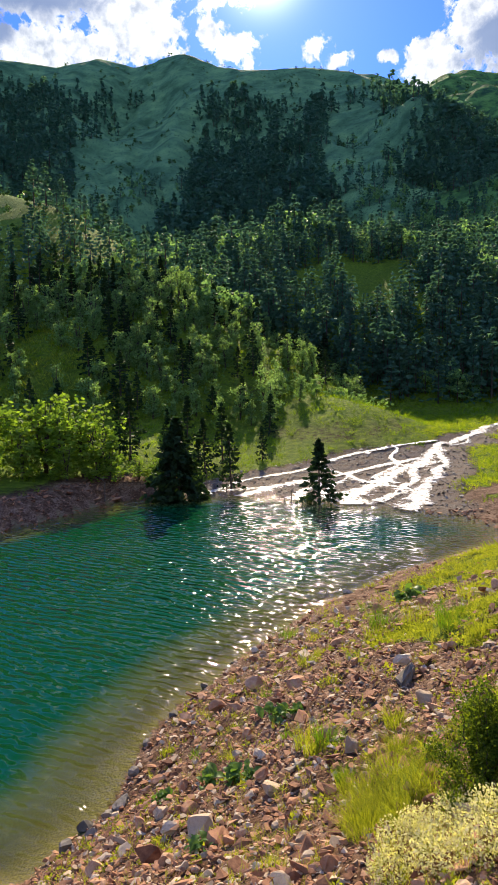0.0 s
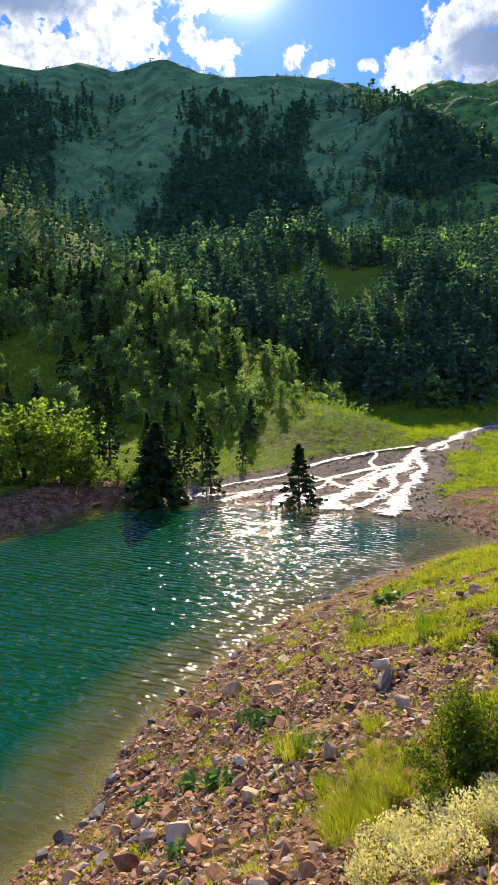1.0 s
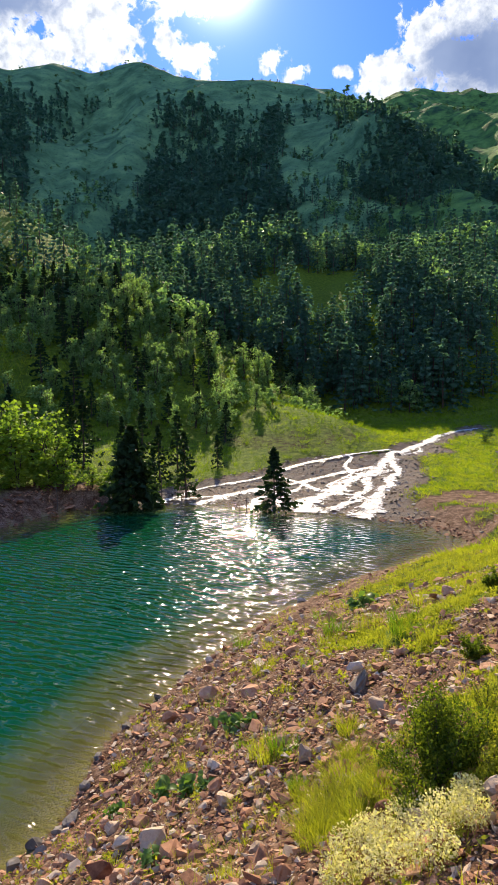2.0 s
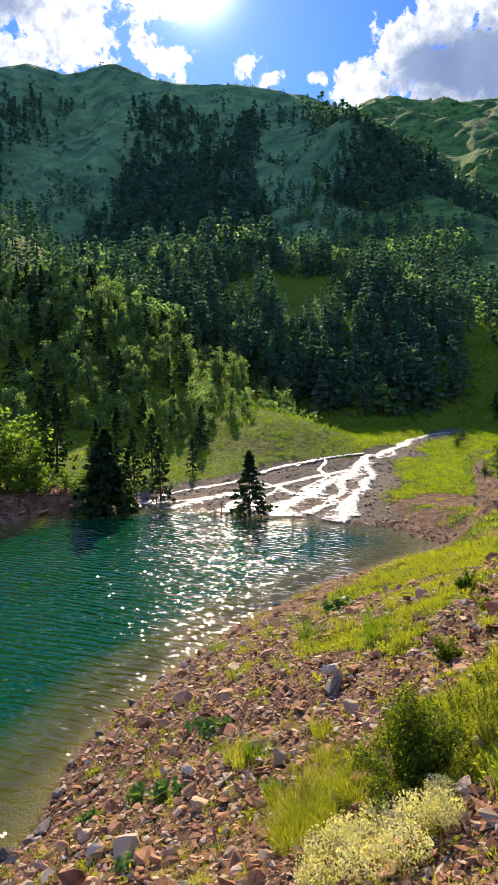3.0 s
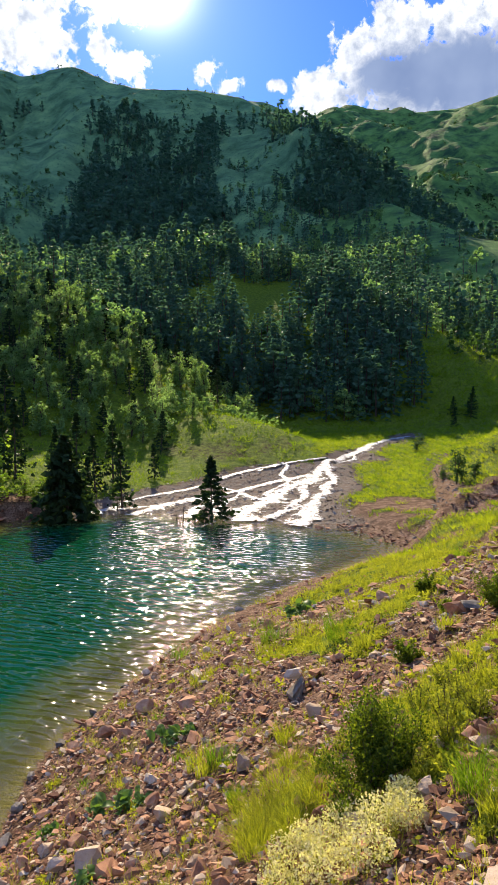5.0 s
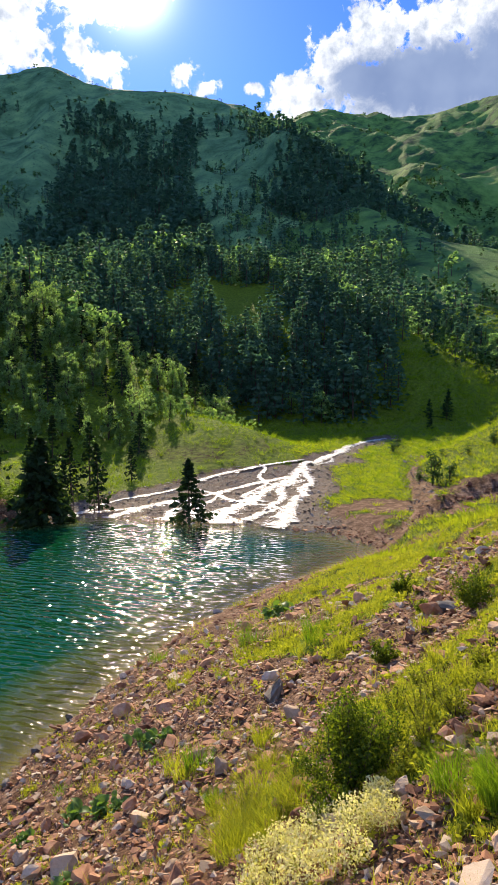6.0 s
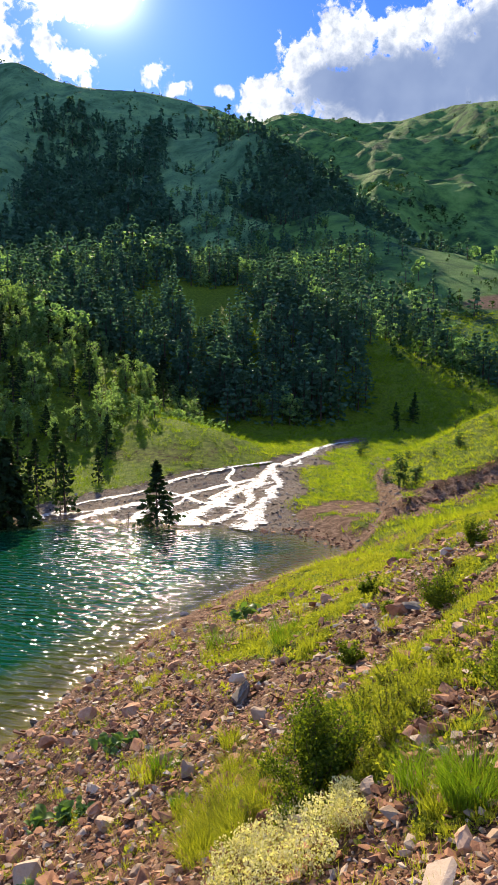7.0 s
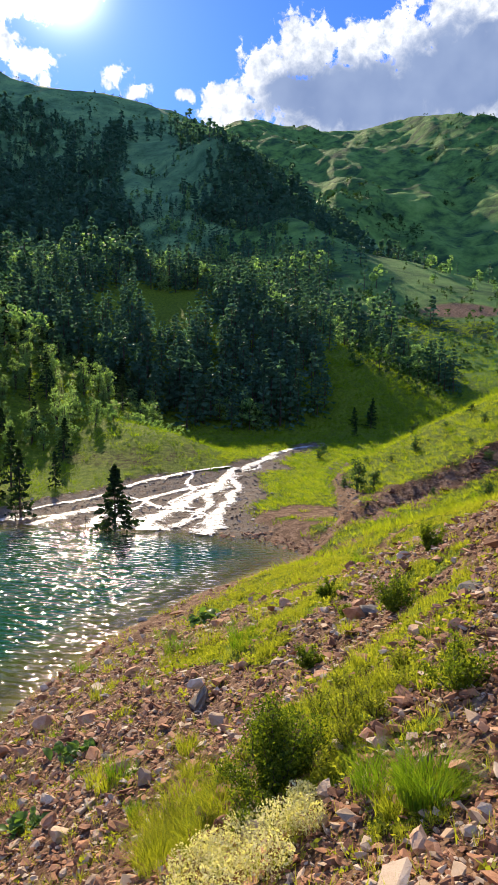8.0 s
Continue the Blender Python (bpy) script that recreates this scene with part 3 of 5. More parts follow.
def cover(x, y, h, kind, sd, up, near):
    """How much of the ground is grass, grey gravel, and high mountain turf with haze in its colour."""
    bank = bank_grass(x, y, up) * (1 - smooth(x, 11, 13) * (1 - smooth(x, 27, 33)) * smooth(up, 0, 0.3) * (1 - smooth(up, 0.9, 1.5)) * smooth(y, 27, 30))
    bank = np.maximum(bank, smooth(y, 30, 40) * smooth(up, 1.0, 2.0) * smooth(fbm(x, y, 4, 4) + 0.3, 0, 0.3))
    meadow = smooth(sd - 1.2 + 2.0 * fbm(x, y, 5, 3), 0.5, 3.0) * (1 - fan_share(x, y, near))
    brown = (1 - smooth(np.hypot(x - 15.0, y - 36.0) / (4.0 + 2 * fbm(x, y, 3, 3)), 0.7, 1.15))
    meadow = meadow * (1 - brown * smooth(fbm(x, y, 1.5, 3) + 0.35, 0, 0.3))
    slopes = np.maximum(0.65 + 0.35 * smooth(fbm(x, y, 7, 4) + 0.55, 0.0, 0.4), smooth(np.hypot(x, y), 75, 95))
    g = np.where(kind == 7, bank, np.where(kind == 0, meadow, np.where(kind == 1, slopes, 1.0)))
    g = np.where(kind == 8, 0.0, g)
    g = g * np.where((kind != 7) & (sd < 1.6) & (x < 3), 0.0, 1.0)
    bare = np.maximum(scarp_step(x, y)[1], 1 - smooth(np.hypot((x - 101) / 1.6, y - 150), 6, 9))
    g = g * (1 - bare)
    s = np.where(kind == 0, fan_share(x, y, near), 0.0)
    # share of the haze-tinted mountain turf, growing with distance
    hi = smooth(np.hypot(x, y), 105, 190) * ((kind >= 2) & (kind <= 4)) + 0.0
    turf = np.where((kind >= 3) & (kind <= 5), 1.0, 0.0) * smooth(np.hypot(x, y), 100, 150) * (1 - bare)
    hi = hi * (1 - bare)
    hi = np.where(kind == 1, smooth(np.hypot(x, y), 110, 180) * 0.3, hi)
    return g, s, hi, turf


build_ground()


def build_lake():
    xs, ys = np.arange(-90, 14, 0.4), np.arange(-36, 44, 0.4)
    gx, gy = np.meshgrid(xs, ys)
    x, y = gx.ravel(), gy.ravel()
    h, kind, sd, up, near = land(x, y, True)
    n = len(xs)
    i, j = np.meshgrid(np.arange(len(ys) - 1), np.arange(n - 1))
    f = np.stack([i * n + j, i * n + j + 1, (i + 1) * n + j + 1, (i + 1) * n + j], -1).reshape(-1, 4)
    keep = (sd[f] < 0.35).any(1)
    f = f[keep]
    used = np.unique(f)
    back = np.zeros(len(x), int)
    back[used] = np.arange(len(used))
    me = mesh_of("lake", np.stack([x, y, np.zeros_like(x)], -1)[used], back[f], WATER)
    attribute(me, "depth", np.maximum(-h[used], 0.0))
    tagged(new("water", me), "emerald green rippled lake water, clear and brown at the shore", "lake", kind="structure")


build_lake()


def build_stream(pts):
    fine = []
    for p, q in zip(pts[:-1], pts[1:]):
        for t in np.linspace(0, 1, 9)[:-1]:
            fine.append([p[k] + t * (q[k] - p[k]) for k in range(3)])
    c = np.array(fine + [list(pts[-1])])
    c[1:-1, 0] += 1.1 * fbm(c[1:-1, 0], c[1:-1, 1], 3.0, 2)
    for _ in range(4):
        c[1:-1] = 0.25 * c[:-2] + 0.5 * c[1:-1] + 0.25 * c[2:]
    t = np.gradient(c[:, :2], axis=0)
    t /= np.linalg.norm(t, axis=1)[:, None]
    nrm = np.stack([-t[:, 1], t[:, 0]], -1)
    across = np.linspace(-1, 1, 9)
    wob = 0.7 + 1.4 * (fbm(c[:, 0], c[:, 1], 1.6, 3) + 0.25)
    wob2 = 0.7 + 1.4 * (fbm(c[:, 0] + 31, c[:, 1], 1.6, 3) + 0.25)
    rows = []
    for k in across:
        w = 1.5 * c[:, 2] * (wob if k > 0 else wob2) * k
        x, y = c[:, 0] + nrm[:, 0] * w, c[:, 1] + nrm[:, 1] * w
        z = land(c[:, 0], c[:, 1]) + 0.075 + 0.05 * fbm(x, y, 0.5, 3) - 0.11 * abs(k) ** 3
        rows.append(np.stack([x, y, np.maximum(z, 0.015)], -1))
    v = np.stack(rows, 1).reshape(-1, 3)
    m, n = len(c), len(across)
    i, j = np.meshgrid(np.arange(m - 1), np.arange(n - 1))
    f = np.stack([i * n + j, i * n + j + 1, (i + 1) * n + j + 1, (i + 1) * n + j], -1).reshape(-1, 4)
    me = mesh_of("stream_channel", v, f, FOAM)
    attribute(me, "edge", np.tile(np.abs(across), m))
    return me


for pts in STREAMS:
    tagged(new("stream", build_stream(pts)), "white foaming stream channel braiding over grey gravel", "stream", "stream channels", "structure")


# ---- building blocks of plants ----
def cards(centers, out, size, r, aspect=0.5, droop=0.0):
    """Leaf shapes, four points each: they lie along their own random ways, bent towards out."""
    m = len(centers)
    a = r.normal(size=(m, 3)) * 0.7 + out
    a[:, 2] -= droop
    a /= np.linalg.norm(a, axis=1)[:, None] + 1e-9
    b = np.cross(a, r.normal(size=(m, 3)))
    b /= np.linalg.norm(b, axis=1)[:, None] + 1e-9
    size = np.asarray(size).reshape(-1, 1) * np.ones((m, 1))
    w = b * size * aspect * 0.5
    v = np.stack([centers - a * size * 0.5, centers + w, centers + a * size * 0.5, centers - w], 1)
    f = np.arange(m * 4).reshape(m, 4)
    return v.reshape(-1, 3), f


def tube(path, radii, sides=6):
    path, radii = np.asarray(path, float), np.asarray(radii, float)
    ang = np.arange(sides) * 2 * np.pi / sides
    t = np.gradient(path, axis=0)
    t /= np.linalg.norm(t, axis=1)[:, None] + 1e-9
    ref = np.where(np.abs(t[:, 2:]) > 0.9, [[1.0, 0, 0]], [[0, 0, 1.0]])
    u = np.cross(t, ref)
    u /= np.linalg.norm(u, axis=1)[:, None] + 1e-9
    w = np.cross(t, u)
    v = path[:, None] + radii[:, None, None] * (np.cos(ang)[None, :, None] * u[:, None] + np.sin(ang)[None, :, None] * w[:, None])
    m = len(path)
    i, j = np.meshgrid(np.arange(m - 1), np.arange(sides))
    j2 = (j + 1) % sides
    f = np.stack([i * sides + j, i * sides + j2, (i + 1) * sides + j2, (i + 1) * sides + j], -1).reshape(-1, 4)
    return v.reshape(-1, 3), f


def conifer_arrays(seed, whorls=15, arms=8, per=6, spread_to=0.25, start=0.1, size=0.07, limbs_too=True):
    """A pine or spruce one metre high: trunk and needle sprays."""
    r = np.random.default_rng(seed)
    lean = r.normal(size=2) * 0.015
    zs = np.linspace(0, 0.98, 7)
    trunk = tube(np.stack([lean[0] * zs + 0.008 * np.sin(5 * zs), lean[1] * zs, zs - 0.03], -1), 0.018 * (1 - zs) + 0.002, 6)
    pts, outs, sizes, limbs = [], [], [], []
    for k in range(whorls):
        z = start + (1 - start) * (k / (whorls - 1)) ** 0.92
        reach = spread_to * (1 - z) ** 0.75 * r.uniform(0.75, 1.2) + 0.012
        for _ in range(arms):
            if r.random() < 0.12:
                continue
            a, reach1 = r.uniform(0, 2 * np.pi), reach * r.uniform(0.55, 1.25)
            d = np.array([math.cos(a), math.sin(a), 0])
            sag = r.uniform(-0.1, 0.35)
            tt = np.sqrt(r.uniform(0.05, 1, per))
            p = d * (reach1 * tt)[:, None]
            p[:, 2] = z - sag * reach1 * tt ** 2 + r.normal(size=per) * 0.008
            p[:, :2] += lean * z
            pts.append(p)
            outs.append(np.repeat(d[None] * 0.9, per, 0))
            sizes.append(size * r.uniform(0.6, 1.35, per))
            if reach1 > 0.11 and r.random() < 0.5:
                limbs.append(tube(np.stack([d * q * reach1 + [0, 0, z - sag * reach1 * q * q] for q in (0, 0.5, 0.95)]), [0.004, 0.003, 0.001], 3))
    crown = cards(np.concatenate(pts), np.concatenate(outs), np.concatenate(sizes), r, 0.62, 0.1)
    return joined(trunk, *(limbs if limbs_too else [])), crown


def broadleaf_arrays(seed, clumps=52, per=20, wide=0.30, low=0.10, size=0.05, stems=3):
    """A young leafy tree one metre high: stems with limbs and an uneven crown of clumps."""
    r = np.random.default_rng(seed)
    wood, pts, outs = [], [], []
    tips = []
    for s in range(stems):
        a, tip = r.uniform(0, 2 * np.pi), r.uniform(0.7, 0.98)
        off = np.array([math.cos(a), math.sin(a)]) * r.uniform(0.05, wide * 0.55)
        zz = np.linspace(-0.03, tip, 6)
        q = np.clip(zz / tip, 0, 1)
        path = np.stack([off[0] * q ** 1.4, off[1] * q ** 1.4, zz], -1)
        wood.append(tube(path, 0.016 * (1 - q) + 0.003, 5))
        for _ in range(5):
            k = r.uniform(0.3, 0.95)
            b = np.array([np.interp(k, q, path[:, c]) for c in range(3)])
            aa, ln = r.uniform(0, 2 * np.pi), wide * r.uniform(0.35, 0.8) * (1.15 - k * 0.6)
            e = b + [math.cos(aa) * ln, math.sin(aa) * ln, ln * r.uniform(0.2, 0.7)]
            wood.append(tube(np.stack([b, 0.5 * (b + e) + [0, 0, 0.015], e]), [0.007, 0.005, 0.001], 4))
            tips += [e, 0.5 * (b + e), np.array([e[0] * 1.1, e[1] * 1.1, e[2] * 0.45])]
        tips.append(path[-1])
    tips = np.array(tips)
    for k in range(clumps):
        c = tips[k % len(tips)] + r.normal(size=3) * [0.05, 0.05, 0.045]
        c[2] = max(c[2], low)
        rad = r.uniform(0.05, 0.115)
        d = r.normal(size=(per, 3))
        d /= np.linalg.norm(d, axis=1)[:, None]
        pts.append(c + d * rad * r.uniform(0.35, 1.1, per)[:, None])
        outs.append(d * 0.5)
    pts = np.concatenate(pts)
    crown = cards(pts, np.concatenate(outs), size * r.uniform(0.6, 1.4, len(pts)), r, 0.7)
    return joined(*wood), crown


def tree_prototypes(kind, count, mat, **kw):
    made = []
    for s in range(count):
        wood, crown = kind(100 + s, **kw)
        made.append((mesh_of("trunk", *wood, BARK), mesh_of("crown", *crown, mat, True)))
    return made


PINES = tree_prototypes(conifer_arrays, 5, NEEDLE)
LEAFY = tree_prototypes(broadleaf_arrays, 5, BROADLEAF)
SHRUBBY = tree_prototypes(broadleaf_arrays, 4, SCRUBLEAF, clumps=52, per=18, wide=0.30, low=0.06)
SPUR_LEAFY = tree_prototypes(broadleaf_arrays, 5, HAZYSPURLEAF, clumps=54, wide=0.27)


def simple_trunk(seed):
    r = np.random.default_rng(seed)
    return tube([(0, 0, -0.03), (r.normal() * 0.01, r.normal() * 0.01, 0.85)], [0.02, 0.004], 3)


FAR_PINES = [(simple_trunk(s), conifer_arrays(60 + s, 7, 5, 2, 0.27, 0.06, 0.15)[1]) for s in range(6)]
FAR_LEAFY = [(simple_trunk(s), broadleaf_arrays(80 + s, 18, 4, 0.40, 0.10, 0.16, 3)[1]) for s in range(6)]
MID_PINES = [(simple_trunk(s), conifer_arrays(30 + s, 11, 6, 3, 0.26, 0.04, 0.095)[1]) for s in range(5)]
MID_LEAFY = [(simple_trunk(s), broadleaf_arrays(40 + s, 26, 9, 0.36, 0.06, 0.085, 3)[1]) for s in range(5)]


def plant_tree(name, pair, x, y, height, width, yaw, label, category, group="", sink=0.0, parts=("trunk", "crown")):
    base = new(name)
    base.matrix_world = Matrix.Translation((x, y, at(x, y) - sink)) @ Matrix.Rotation(yaw, 4, "Z") @ Matrix.Diagonal((height * width, height * width, height, 1))
    for nm, me in zip(parts, pair):
        part(nm, me, base)
    return tagged(base, label, category, group)


# ---- trees in and beside the lake ----
r0 = np.random.default_rng(21)


def plant_pine(x, y, height, width=1.0, label="dark green pine with sparse drooping branches", group="", sink=0.1, which=None):
    k = r0.integers(len(PINES)) if which is None else which
    return plant_tree("pine_tree", PINES[k], x, y, height, width, r0.uniform(0, 6.28), label, "tree", group, sink)


def plant_leafy(x, y, height, width=1.0, label="bright green young broadleaf tree", group="", sink=0.1, which=None, kinds=LEAFY):
    k = r0.integers(len(kinds)) if which is None else which
    return plant_tree("leafy_tree", kinds[k], x, y, height, width, r0.uniform(0, 6.28), label, "tree", group, sink)


BUSHY = tree_prototypes(conifer_arrays, 1, NEEDLE, whorls=20, arms=14, per=10, spread_to=0.40, start=0.0, size=0.11)[0]
BUSHY2 = tree_prototypes(conifer_arrays, 1, NEEDLE, whorls=18, arms=10, per=7, spread_to=0.30, start=0.05, size=0.075)[0]
plant_tree("pine_tree", BUSHY, -4.06, 38.7, 4.9, 1.0, 0.4, "dense dark pine standing in the edge of the lake", "tree", sink=0.15)
plant_tree("pine_tree", BUSHY2, 3.86, 37.2, 3.9, 1.1, 1.0, "dark drowned pine standing in shallow water by the stream", "tree", sink=0.2)
plant_tree("pine_tree", PINES[2], -1.1, 41.2, 4.1, 0.95, 2.0, "slim pine on the far shore beside the stream", "tree", sink=0.1)


def dead_sapling(x, y, height, seed, label):
    """A bare stem with a few broken twigs."""
    r = np.random.default_rng(seed)
    base = new("dead_sapling")
    base.location = (x, y, at(x, y) - 0.15)
    zz = np.linspace(0, height, 6)
    part("stem", mesh_of("stem", *tube(np.stack([0.05 * np.sin(zz * 2), 0.03 * zz, zz], -1), 0.035 * (1 - zz / height) + 0.008, 6), TWIG), base)
    for k in range(14):
        z, a, ln = height * r.uniform(0.15, 0.95), r.uniform(0, 6.28), r.uniform(0.2, 0.55)
        e = np.array([math.cos(a) * ln, math.sin(a) * ln, ln * r.uniform(-0.1, 0.5)])
        p = np.array([0.05 * math.sin(z * 2), 0.03 * z, z])
        part("twig", mesh_of("twig", *tube(np.stack([p, p + 0.5 * e + [0, 0, 0.03], p + e]), [0.012, 0.008, 0.003], 4), TWIG), base)
    tagged(base, label, "dead tree", "dead saplings in the lake")


dead_sapling(-2.6, 40.5, 2.0, 1, "bare grey-brown dead sapling standing in shallow water")
dead_sapling(2.3, 37.8, 1.3, 2, "short bare dead sapling beside the drowned pine")
dead_sapling(-8.2, 37.9, 1.7, 3, "twiggy dead sapling at the foot of the eroded bank")
dead_sapling(1.9, 37.9, 0.9, 4, "short bare dead sapling beside the drowned pine")
dead_sapling(-1.4, 40.6, 1.2, 5, "twiggy dead sapling under the slim pine")

# the leafy row on the eroded bank
for x, y, hgt, wid in [(-15.6, 41.0, 5.2, 1.1), (-14.0, 40.6, 4.6, 1.1), (-12.4, 41.3, 5.3, 1.0), (-11.2, 40.1, 4.6, 1.1), (-9.9, 40.3, 4.4, 1.1), (-8.9, 39.8, 3.6, 1.1),
                       (-8.2, 39.6, 2.7, 1.2), (-16.5, 38.8, 3.6, 1.2), (-13.2, 39.4, 3.2, 1.2), (-10.6, 39.2, 2.4, 1.3), (-17.6, 40.0, 5.0, 1.1), (-11.8, 42.8, 5.5, 1.0), (-9.2, 42.0, 4.4, 1.0),
                       (-6.6, 40.4, 1.6, 1.4), (-5.6, 41.2, 1.5, 1.4)]:
    plant_leafy(x, y, hgt * 0.92, wid * 1.3, "sunlit yellow-green broadleaf shrub on the eroded bank", "leafy shrubs on the bank")
for x, y, hgt in [(-8.0, 45.5, 5.2), (-8.9, 46.8, 4.0), (-3.0, 46.0, 3.8), (-1.9, 49.0, 4.4), (-4.4, 48.0, 4.8), (-5.6, 47.2, 3.6), (1.0, 50.5, 2.6), (-3.4, 44.2, 2.6)]:
    plant_pine(x, y, hgt, 0.95, "dark pine standing on the grassy foot of the slope", "pines on the slope")

def open_slope(x, y, h):
    """The open sunny grass on the spur, above the leafy row."""
    el, a = np.degrees(np.arctan2(h - 8, np.hypot(x, y))), np.degrees(np.arctan2(x, y))
    return (a < -11.5 - 1.2 * (el - 0.5)) & (el > -4) & (el < 3.0 + 1.5 * fbm(x, y, 8, 3))


# trees that can be told apart on the near part of the wooded spur
a, d = np.radians(r0.uniform(-24, 10, 4000)), np.sqrt(r0.uniform(43 ** 2, 100 ** 2, 4000))
tx, ty = d * np.sin(a), d * np.cos(a)
h, kind, sd, up, near = land(tx, ty, True)
thick = fbm(tx, ty, 9, 3) > -0.36 + 0.40 * r0.random(4000)
ok = (kind == 1) & (sd > 2) & (near > 3) & (h > 1.2) & thick & ((np.degrees(a) < 2) | (d > 66)) & ~(open_slope(tx, ty, h) & (r0.random(4000) < 0.85))
spots = []
for x, y in zip(tx[ok], ty[ok]):
    if len(spots) >= 230:
        break
    if min([math.hypot(x - u, y - w) for u, w in spots] + [9]) < 1.7:
        continue
    spots.append((x, y))
    tall = r0.uniform(1.8, 3.6) + 0.028 * (math.hypot(x, y) - 43)
    if r0.random() < 0.42:
        plant_pine(x, y, tall * 1.1, r0.uniform(0.85, 1.25), "dark green pine on the wooded spur", "pines on the slope")
    else:
        plant_leafy(x, y, tall * 0.9, r0.uniform(0.9, 1.3), "green broadleaf tree on the wooded spur", "broadleaf trees on the slope", kinds=SPUR_LEAFY)


# ---- the far woods ----
def woods(n, rule, seed, low, tall, first=70, last=380):
    """Places for trees: n tries within the wedge ahead, kept where rule says so."""
    r = np.random.default_rng(seed)
    a, d = np.radians(r.uniform(-26, 42, n)), first + (last - first) * r.random(n) ** 1.25
    x, y = d * np.sin(a), d * np.cos(a)
    h, kind, sd, up, near = land(x, y, True)
    keep = r.random(n) < rule(x, y, h, kind, d, np.degrees(a))
    x, y, h = x[keep], y[keep], h[keep]
    size = r.uniform(low, tall, len(x)) * (0.8 + 0.5 * r.random(len(x)))
    return np.stack([x, y, h - 0.15], -1), size, r.uniform(0, 6.28, len(x)), r


def grow(name, protos, mat, xyz, size, yaw, r, label):
    which = r.integers(len(protos), size=len(xyz))
    wood, crown = [], []
    for k, (w, c) in enumerate(protos):
        s = which == k
        wide = r.uniform(0.9, 1.4, s.sum())
        dims = np.stack([size[s] * wide, size[s] * wide, size[s]], -1)
        wood.append(spread(w, xyz[s], yaw[s], dims))
        crown.append(spread(c, xyz[s], yaw[s], dims))
    ob = tagged(new(name, mesh_of(name, *joined(*crown), mat, True)), label, "forest", kind="stuff")
    part("trunks", mesh_of("trunks", *joined(*wood), BARK), ob)


def density(x, y, h, kind, d, a):
    clump = fbm(x, y, 26, 4)
    spur = np.where(d > 88, smooth(clump + 0.12, 0, 0.3), 0) * (kind == 1)
    el = np.degrees(np.arctan2(h - 8, d))
    face = smooth(clump + 0.75 + 0.5 * fbm(x + 300, y, 90, 3) - 0.0040 * h, 0, 0.6) * (kind == 2)
    face = face + 0.7 * smooth(clump + 0.2, 0, 0.25) * (kind == 3) * (d < 600) * (a < 31)
    wood = smooth(clump + 0.50, 0, 0.25) * (kind == 6) * np.where(a + 5 * clump > 22.5, 0.03, 1.0)
    bare = np.where(a + 0.9 * el + 5 * clump < 31.5, 0.9, 0.12 * smooth(clump - 0.02, 0, 0.2)) * (kind == 5)
    return np.minimum(spur * 0.26 * (1 + smooth(d, 95, 120)) + face + wood + bare, 1.0)


PINE_DENS = lambda x, y, h, kind, d, a: density(x, y, h, kind, d, a) * np.where(kind == 1, 0.5, 0.75)
LEAF_DENS = lambda x, y, h, kind, d, a: density(x, y, h, kind, d, a) * np.where(kind == 1, 0.65, 0.55) * smooth(fbm(x + 70, y, 30, 3) + 0.22, 0, 0.3)
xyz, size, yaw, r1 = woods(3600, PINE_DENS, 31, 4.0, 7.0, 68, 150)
grow("pine_wood", MID_PINES, HAZYNEEDLE, xyz, size, yaw, r1, "dark green pine wood at the foot of the mountain, haze in its colour")
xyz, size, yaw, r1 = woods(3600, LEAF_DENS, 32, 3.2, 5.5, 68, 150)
grow("leafy_wood", MID_LEAFY, HAZYLEAF, xyz, size, yaw, r1, "green broadleaf wood at the foot of the mountain, haze in its colour")
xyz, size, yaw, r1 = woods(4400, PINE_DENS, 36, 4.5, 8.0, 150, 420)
grow("pine_forest", FAR_PINES, HAZYNEEDLE, xyz, size, yaw, r1, "dense dark pine forest on the shaded mountain, haze blue in its colour")
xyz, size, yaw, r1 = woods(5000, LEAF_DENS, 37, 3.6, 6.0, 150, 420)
grow("leafy_forest", FAR_LEAFY, HAZYLEAF, xyz, size, yaw, r1, "green broadleaf woods on the mountain slopes, haze in their colour")
UNDER_DENS = lambda x, y, h, kind, d, a: np.where(kind == 1, smooth(fbm(x, y, 7, 3) + 0.16, 0, 0.25), 0.0) * (h > 1.0) * ((a < 1) | (d > 68)) * np.where(open_slope(x, y, h), 0.15, 1.0)
xyz, size, yaw, r1 = woods(2600, UNDER_DENS, 38, 0.7, 1.9, 46, 118)
grow("undergrowth", FAR_LEAFY, HAZYSPURLEAF, xyz, size, yaw, r1, "green bushes between the trees of the wooded spur")
BUSH_DENS = lambda x, y, h, kind, d, a: np.where((kind == 5) | (kind == 6), 0.5 * smooth(fbm(x, y, 12, 3) - 0.02, 0, 0.2), 0.0) * (a > 17)
xyz, size, yaw, r1 = woods(3000, BUSH_DENS, 39, 0.8, 2.4, 90, 300)
grow("slope_bushes", FAR_LEAFY, SCRUBLEAF, xyz, size, yaw, r1, "dark green bushes dotting the grassy spurs")
SCRUB_DENS = lambda x, y, h, kind, d, a: 0.12 * (kind == 1) + np.where((kind == 2) | (kind >= 4) & (kind <= 6), smooth(fbm(x, y, 18, 4) + 0.15, 0, 0.3), 0.0) * np.where((kind == 5) | (kind == 6), 0.3, 1.0)
SCRUB = [(simple_trunk(s), broadleaf_arrays(180 + s, 10, 4, 0.6, 0.08, 0.22, 2)[1]) for s in range(4)]
xyz, size, yaw, r1 = woods(5500, SCRUB_DENS, 33, 1.3, 3.6, 105, 720)
